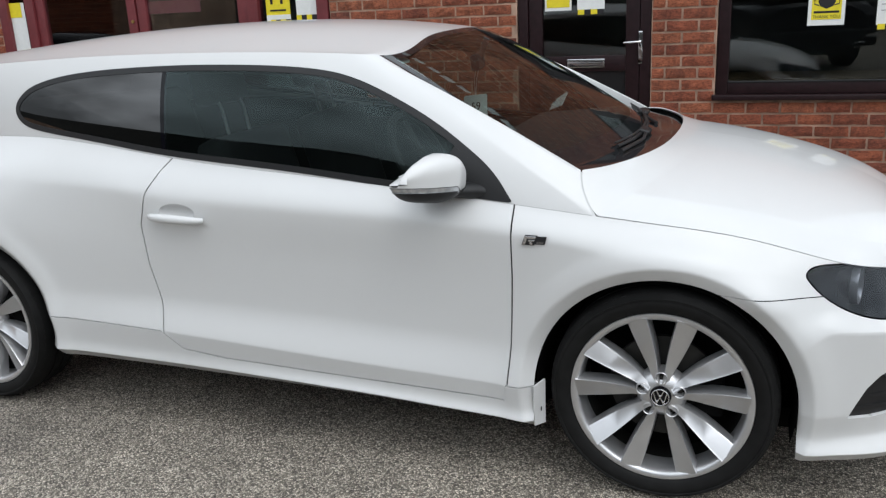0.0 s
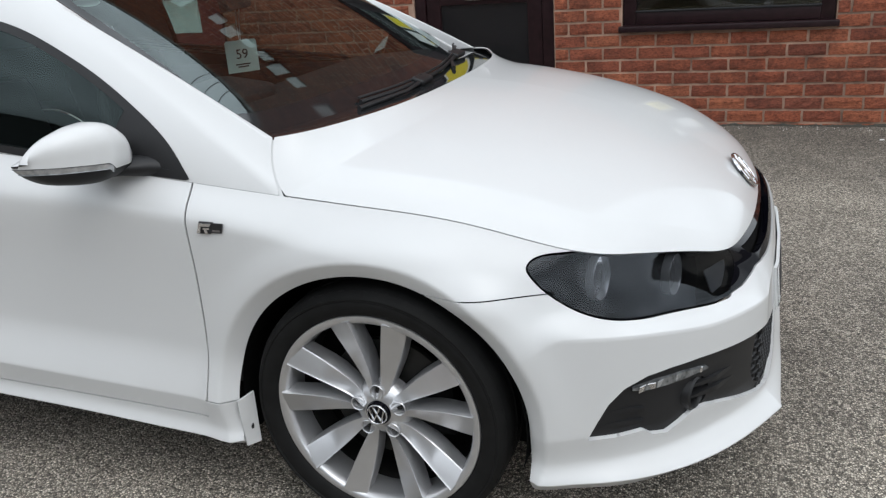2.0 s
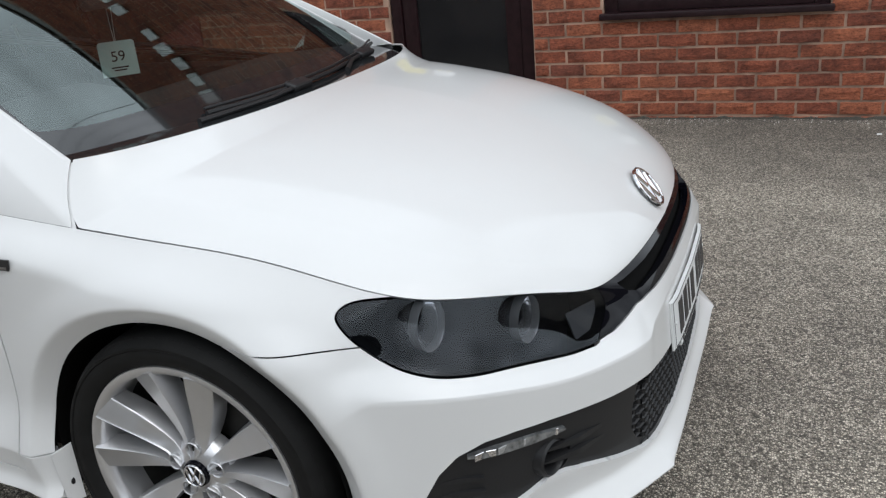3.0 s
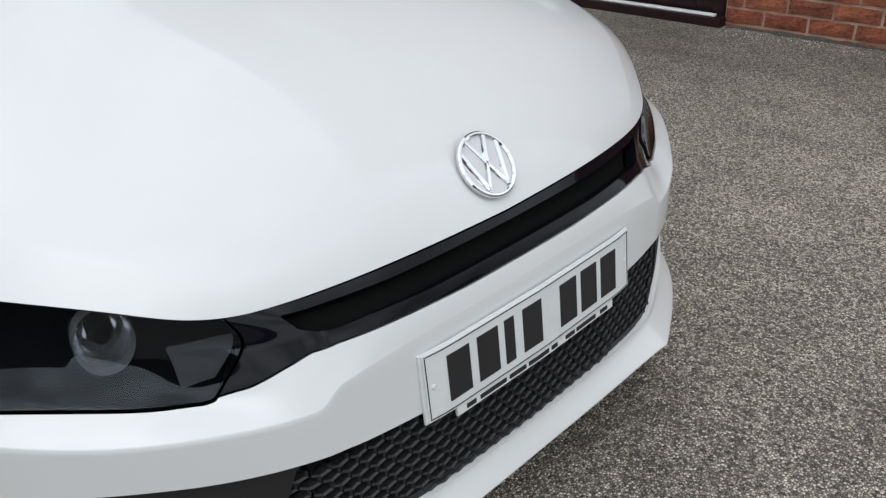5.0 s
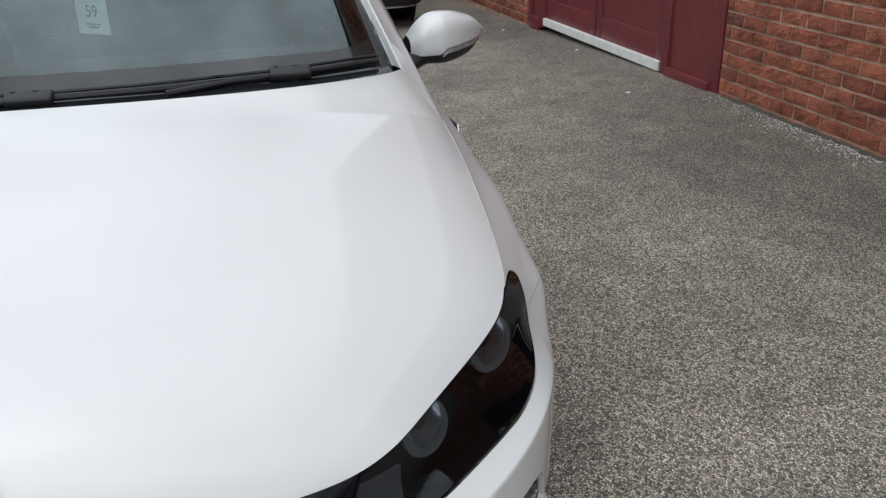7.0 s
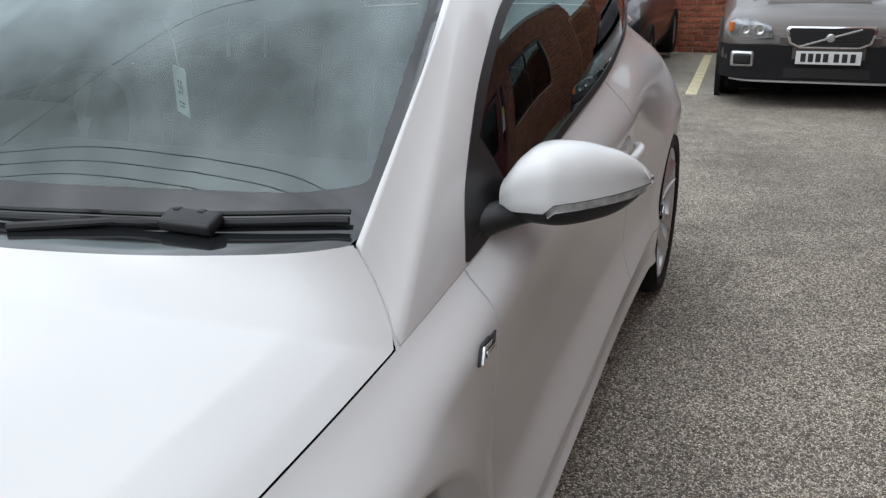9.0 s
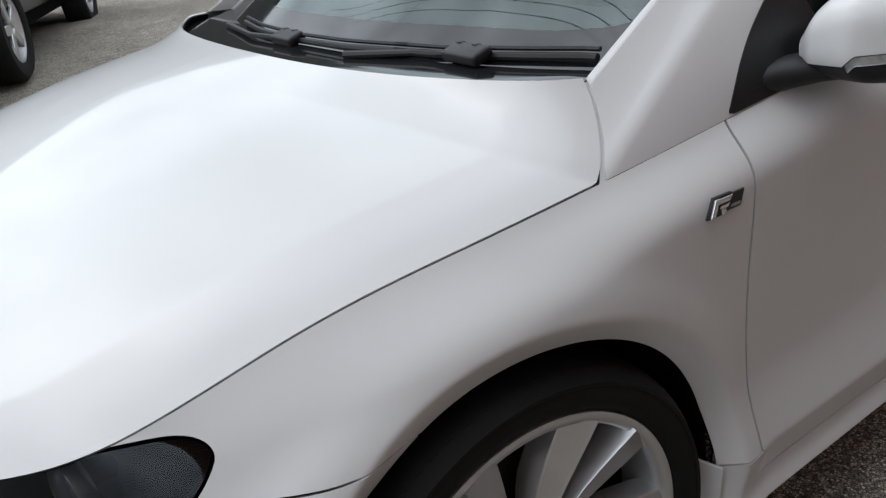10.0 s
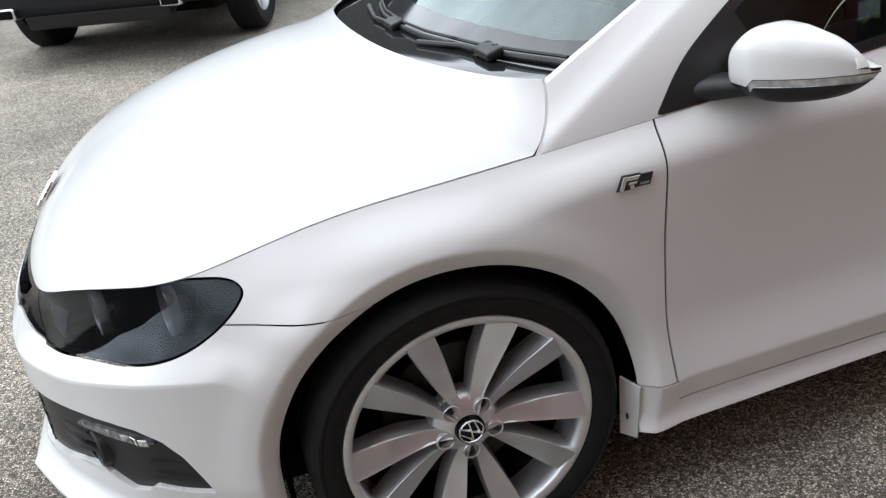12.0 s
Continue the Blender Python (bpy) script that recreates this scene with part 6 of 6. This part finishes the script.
def make_estate():
    """Bronze-grey estate facing the camera; local x points forward, its nose at x = 0."""
    c = thing("estate_car", "bronze grey estate car with dark cladding, parked nose out", "car", pose(-7.45, 1.62, ground_z(-8.4, 1.6), 0, 0, 2))
    loft([(0, .74, .26, .60, .66, .2), (-.06, .84, .24, .66, .745, .3), (-.25, .905, .22, .74, .83, .4), (-.7, .925, .22, .82, .93, .4), (-1.25, .93, .22, .90, 1.0, .4), (-2.4, .93, .22, .93, .98, .3), (-4.2, .92, .24, .95, 1.0, .3), (-4.75, .84, .3, .93, .98, .3)], BRONZE, "body", c)
    loft([(-1.15, .70, .93, .95, .99, .3), (-1.75, .66, .95, 1.30, 1.44, .5), (-2.3, .66, .95, 1.38, 1.53, .5), (-3.9, .64, .95, 1.36, 1.52, .5), (-4.6, .58, .95, 1.05, 1.10, .4)], GLOSS_BLACK, "glasshouse", c)
    part("roof", box(2.3, 1.12, .05, pose(-3.0, 0, 1.54, 0, .5, 0), .02, 2), BRONZE, c, smooth=True)
    part("bumper_cladding", curved_front(.050, 1.80, .35, .430, .25, .30, 41, .03, 12), CLAD, c, "dark plastic bumper cladding", smooth=True)
    part("bumper_middle", curved_front(.066, .80, .24, .555, .03, .12, 9, .03), BRONZE, c, smooth=True)
    part("skid_trim", curved_front(.070, 1.60, .030, .266, .14, .06, 31, .008, 6), SILVER_TRIM, c, "silver lower trim", smooth=True)
    part("lower_intake", curved_front(.062, 1.0, .085, .345, .025, .02), SATIN_BLACK, c)
    # black box added below the body to deepen the shadow under the car
    part("underside", boxb(-4.4, -.35, -.84, .84, .13, .30, .03), DARK, c)
    # grille: chrome surround, bars and a diagonal strip
    gr = part("grille_surround", prism([(-.345, .745), (.345, .745), (.365, .71), (.33, .60), (.24, .558), (-.24, .558), (-.33, .60), (-.365, .71)], .04, .080, .01, "YZ"), CHROME, c, "chrome grille with a diagonal strip", smooth=True)
    part("grille_field", prism([(-.32, .73), (.32, .73), (.338, .71), (.308, .61), (.23, .575), (-.23, .575), (-.308, .61), (-.338, .71)], .075, .084, 0, "YZ"), SATIN_BLACK, gr)
    for k in range(5):
        part("grille_slat", boxb(.082, .088, -.30, .30, .602 + k * .024, .608 + k * .024), SATIN_BLACK, gr)
    part("diagonal_strip", box(.006, .50, .016, pose(.091, .0, .650, 17, 0, 0), .002), CHROME, gr)
    part("round_badge", lathe([(.0, .076), (.028, .075), (.036, .07), (.036, .063)], 24, "X"), SILVER_TRIM, gr)
    gr.children[-1].matrix_basis = pose(.025, 0, .650)
    p = part("number_plate", box(.008, .52, .111, pose(.084, 0, .482), .002), PLATE, c, "white number plate")
    for i, yy in enumerate((-.20, -.14, -.08, -.02, .065, .13, .195)):
        part("plate_bar", boxb(.0885, .0900, yy - .021, yy + .021, .446, .518), INK, p)
    for sy in (-1, 1):
        lamp = part("headlamp", prism([(sy * .45, .635), (sy * .48, .735), (sy * .60, .775), (sy * .76, .800), (sy * .83, .775), (sy * .835, .70), (sy * .80, .645), (sy * .60, .625)], -.20, .040, .014, "YZ"), ESTATE_LAMP, c, "clear headlamp with an amber corner", smooth=True)
        for v in lamp.data.vertices:
            v.co.x -= .22 * max(0, abs(v.co.y) - .45)
        part("amber_corner", box(.05, .06, .085, pose(-.055, sy * .805, .725, 0, 0, -sy * 30), .012), ORANGE, lamp)
        for yy, r in ((.58, .042), (.695, .036)):
            bm = lathe([(.0, .010), (r * .5, .012), (r * .78, .024), (r, .026), (r * 1.05, .0)], 24, "X")
            bmesh.ops.translate(bm, vec=(.040 - .22 * (yy - .45) - .012, sy * yy, .705), verts=bm.verts)
            part("lamp_bowl", bm, SILVER_TRIM, lamp, smooth=True)
        fog = part("fog_surround", box(.05, .20, .14, pose(.030, sy * .70, .455, 0, 0, sy * 6), .03, 3), SILVER_TRIM, c, "silver framed fog lamp", smooth=True)
        part("fog_recess", box(.05, .155, .10, pose(.038, sy * .70, .455, 0, 0, sy * 6), .022, 3), SATIN_BLACK, fog, smooth=True)
        plain_wheel(c, -.92, .925, .335, sy)
        plain_wheel(c, -3.72, .925, .335, sy)
        for x in (-.92, -3.72):
            bm = lathe([(.345, -.03), (.40, .0), (.41, -.05)], 36)
            bmesh.ops.transform(bm, matrix=Matrix.Translation((x, sy * .935, .335)) @ (Matrix.Identity(4) if sy > 0 else Matrix.Rotation(math.pi, 4, "Z")), verts=bm.verts)
            part("arch_trim", bm, CLAD, c, smooth=True)
    return c


make_estate()


def make_black_car():
    c = thing("black_car", "glossy black hatchback parked beside the estate car", "car", pose(-8.35, -1.02, ground_z(-9.2, -1.0), 0, 0, 1))
    loft([(0, .66, .22, .56, .66, .2), (-.06, .78, .20, .64, .74, .3), (-.3, .86, .20, .72, .83, .4), (-.8, .88, .20, .80, .93, .4), (-1.2, .885, .20, .88, 1.0, .4), (-3.4, .88, .22, .93, 1.0, .3), (-4.0, .80, .3, .9, .96, .3)], BLACK_PAINT, "body", c)
    loft([(-1.05, .66, .93, .95, .99, .3), (-1.65, .63, .95, 1.28, 1.40, .5), (-2.2, .63, .95, 1.34, 1.47, .5), (-3.3, .60, .95, 1.30, 1.43, .5), (-3.95, .54, .95, 1.0, 1.06, .4)], GLOSS_BLACK, "glasshouse", c)
    part("grille", curved_front(.012, .9, .06, .56, .05, .03), SATIN_BLACK, c)
    part("lower_grille", curved_front(.012, 1.1, .12, .34, .08, .03), SATIN_BLACK, c)
    for sy in (-1, 1):
        lamp = part("headlamp", prism([(sy * .40, .61), (sy * .48, .70), (sy * .72, .76), (sy * .78, .70), (sy * .66, .62)], -.20, -.005, .012, "YZ"), LAMP_INNER, c, "clear glass headlamp", smooth=True)
        for v in lamp.data.vertices:
            v.co.x -= .30 * max(0, abs(v.co.y) - .42)
        bm = lathe([(.0, .02), (.03, .018), (.05, .0)], 20, "X")
        bmesh.ops.translate(bm, vec=(-.05, sy * .60, .675), verts=bm.verts)
        part("lamp_bowl", bm, GLOSS_BLACK, lamp, smooth=True)
        part("fog_trim", box(.03, .14, .03, pose(-.05, sy * .64, .40, 0, 0, -sy * 20), .006), SILVER_TRIM, c)
        plain_wheel(c, -.85, .885, .315, sy)
        plain_wheel(c, -3.4, .885, .315, sy)
    return c


make_black_car()


def make_suv():
    """Dark off-roader seen from behind; local x points forward, its tail at x = 0."""
    m = Matrix.Translation((.98, -5.01, ground_z(.7, -5.8))) @ Matrix.Rotation(radians(-112), 4, "Z") @ Matrix.Scale(1.06, 4)
    c = thing("off_roader", "dark grey off-roader with twin exhaust tips, seen from behind", "car", m)
    loft([(0, .80, .42, .80, 1.0, .2), (.06, .93, .40, .90, 1.05, .2), (.4, .97, .38, 1.0, 1.10, .2), (2.6, .98, .36, 1.02, 1.10, .2), (3.6, .97, .36, .98, 1.08, .3), (4.4, .90, .38, .85, .95, .3), (4.7, .74, .42, .7, .8, .3)], BLACK_PAINT, "body", c)
    loft([(.08, .78, 1.0, 1.1, 1.2, .3), (.45, .74, 1.0, 1.55, 1.68, .4), (2.2, .74, 1.0, 1.60, 1.74, .4), (3.3, .70, 1.0, 1.10, 1.2, .4)], GLOSS_BLACK, "glasshouse", c)
    part("rear_bumper", box(.22, 1.86, .26, pose(.02, 0, .50), .06, 3), CLAD, c, smooth=True)
    part("diffuser", box(.16, 1.1, .12, pose(.05, 0, .34, 0, -20, 0), .02, 2), SATIN_BLACK, c)
    part("underside", boxb(.3, 4.3, -.80, .80, .26, .42, .03), DARK, c)
    for sy in (-1, 1):
        part("corner_panel", box(.10, .22, .10, pose(-.04, sy * .82, .53), .03, 2), SILVER_TRIM, c, "silver bumper corner")
        tip = part("exhaust_tip", box(.14, .155, .085, pose(-.09, sy * .62, .405), .02, 3), CHROME, c, "chrome oblong exhaust tip", smooth=True)
        part("exhaust_bore", box(.02, .130, .062, pose(-.155, sy * .62, .405), .014, 3), DARK, tip)
        plain_wheel(c, .88, .985, .37, sy)
        plain_wheel(c, 3.75, .985, .37, sy)
    return c


make_suv()

# ---------------------------------------------------------------- bricks
lay(wall_front, courses(-12.99, EAST, -.03, WALL_TOP, OPEN), near_zone, Matrix.Translation((0, WY, 0)), "brick_field")
lay(wall_end, [q for q in courses(-4.5, WY - .02, -.40, 2.25, [])], lambda x, z: False, Matrix.Translation((-12.6, 0, 0)) @ Matrix.Rotation(radians(90), 4, "Z"), "brick_field")


# ---------------------------------------------------------------- cables high over the yard
CABLE = simple("black_cable", (0.012, 0.012, 0.013), 0.6)
for a, b, sag in (((-.30, WY, 6.7), (-.55, -30, 10.5), .9), ((-.48, WY, 6.7), (-.75, -30, 10.8), 1.1), ((-.66, WY, 6.75), (-1.0, -30, 11.2), 1.2), ((-7.1, WY, 6.7), (12.0, -27, 9.8), .8)):
    pts = [Vector(a).lerp(Vector(b), i / 40) - Vector((0, 0, 4 * sag * (i / 40) * (1 - i / 40))) for i in range(41)]
    tagged(part("overhead_cable", tube(pts, .0055, 6), CABLE, None), "thin black cable sagging high over the yard", "cable", "cables over the yard")

# plain walls that close the building behind its front
bm = join(boxb(EAST - .24, EAST, WY + .262, 8.0, -.3, WALL_TOP), boxb(-13.0, -12.76, WY + .262, 8.0, -.3, LOW_TOP), boxb(-12.76, -7.2, 7.8, 8.0, -.3, LOW_TOP), boxb(-7.2, EAST - .24, 7.8, 8.0, -.3, WALL_TOP), boxb(-7.2, -6.96, WY + .262, 7.8, 2.62, WALL_TOP))
tagged(part("wall_back", bm, BRICK, None), "plain red brick side and back walls", "wall", kind="structure")

# plain unseen walls added far off: they close the yard and darken its reflections
tagged(part("wall_east", boxb(16.0, 16.3, -19.0, 12.0, -.5, 2.6), CONCRETE, None), "unseen grey concrete wall added to darken reflections in the car's front", "wall", kind="structure")
tagged(part("wall_south", boxb(-60.0, 16.0, -19.3, -19.0, -.5, 6.4), simple("dark_render", (0.06, 0.06, 0.055), 0.9, var=0.3, scale=3), None), "unseen dark wall added to darken reflections in the side windows", "wall", kind="structure")

# scraps on the tarmac
for x, y, a in ((1.50, 3.15, 20), (-6.8, 3.17, 80), (-3.54, 2.99, 130), (-5.3, 3.36, 10)):
    bit = prism([(-.016, -.008), (.012, -.012), (.018, .006), (-.006, .012)], .0, .004, .001, "XY")
    ob = part("paper_scrap", bit, PAPER, None)
    ob.matrix_basis = pose(x, y, ground_z(x, y) + .001, 0, 0, a)
    tagged(ob, "tiny white paper scrap lying on tarmac", "litter", "scraps on the tarmac")
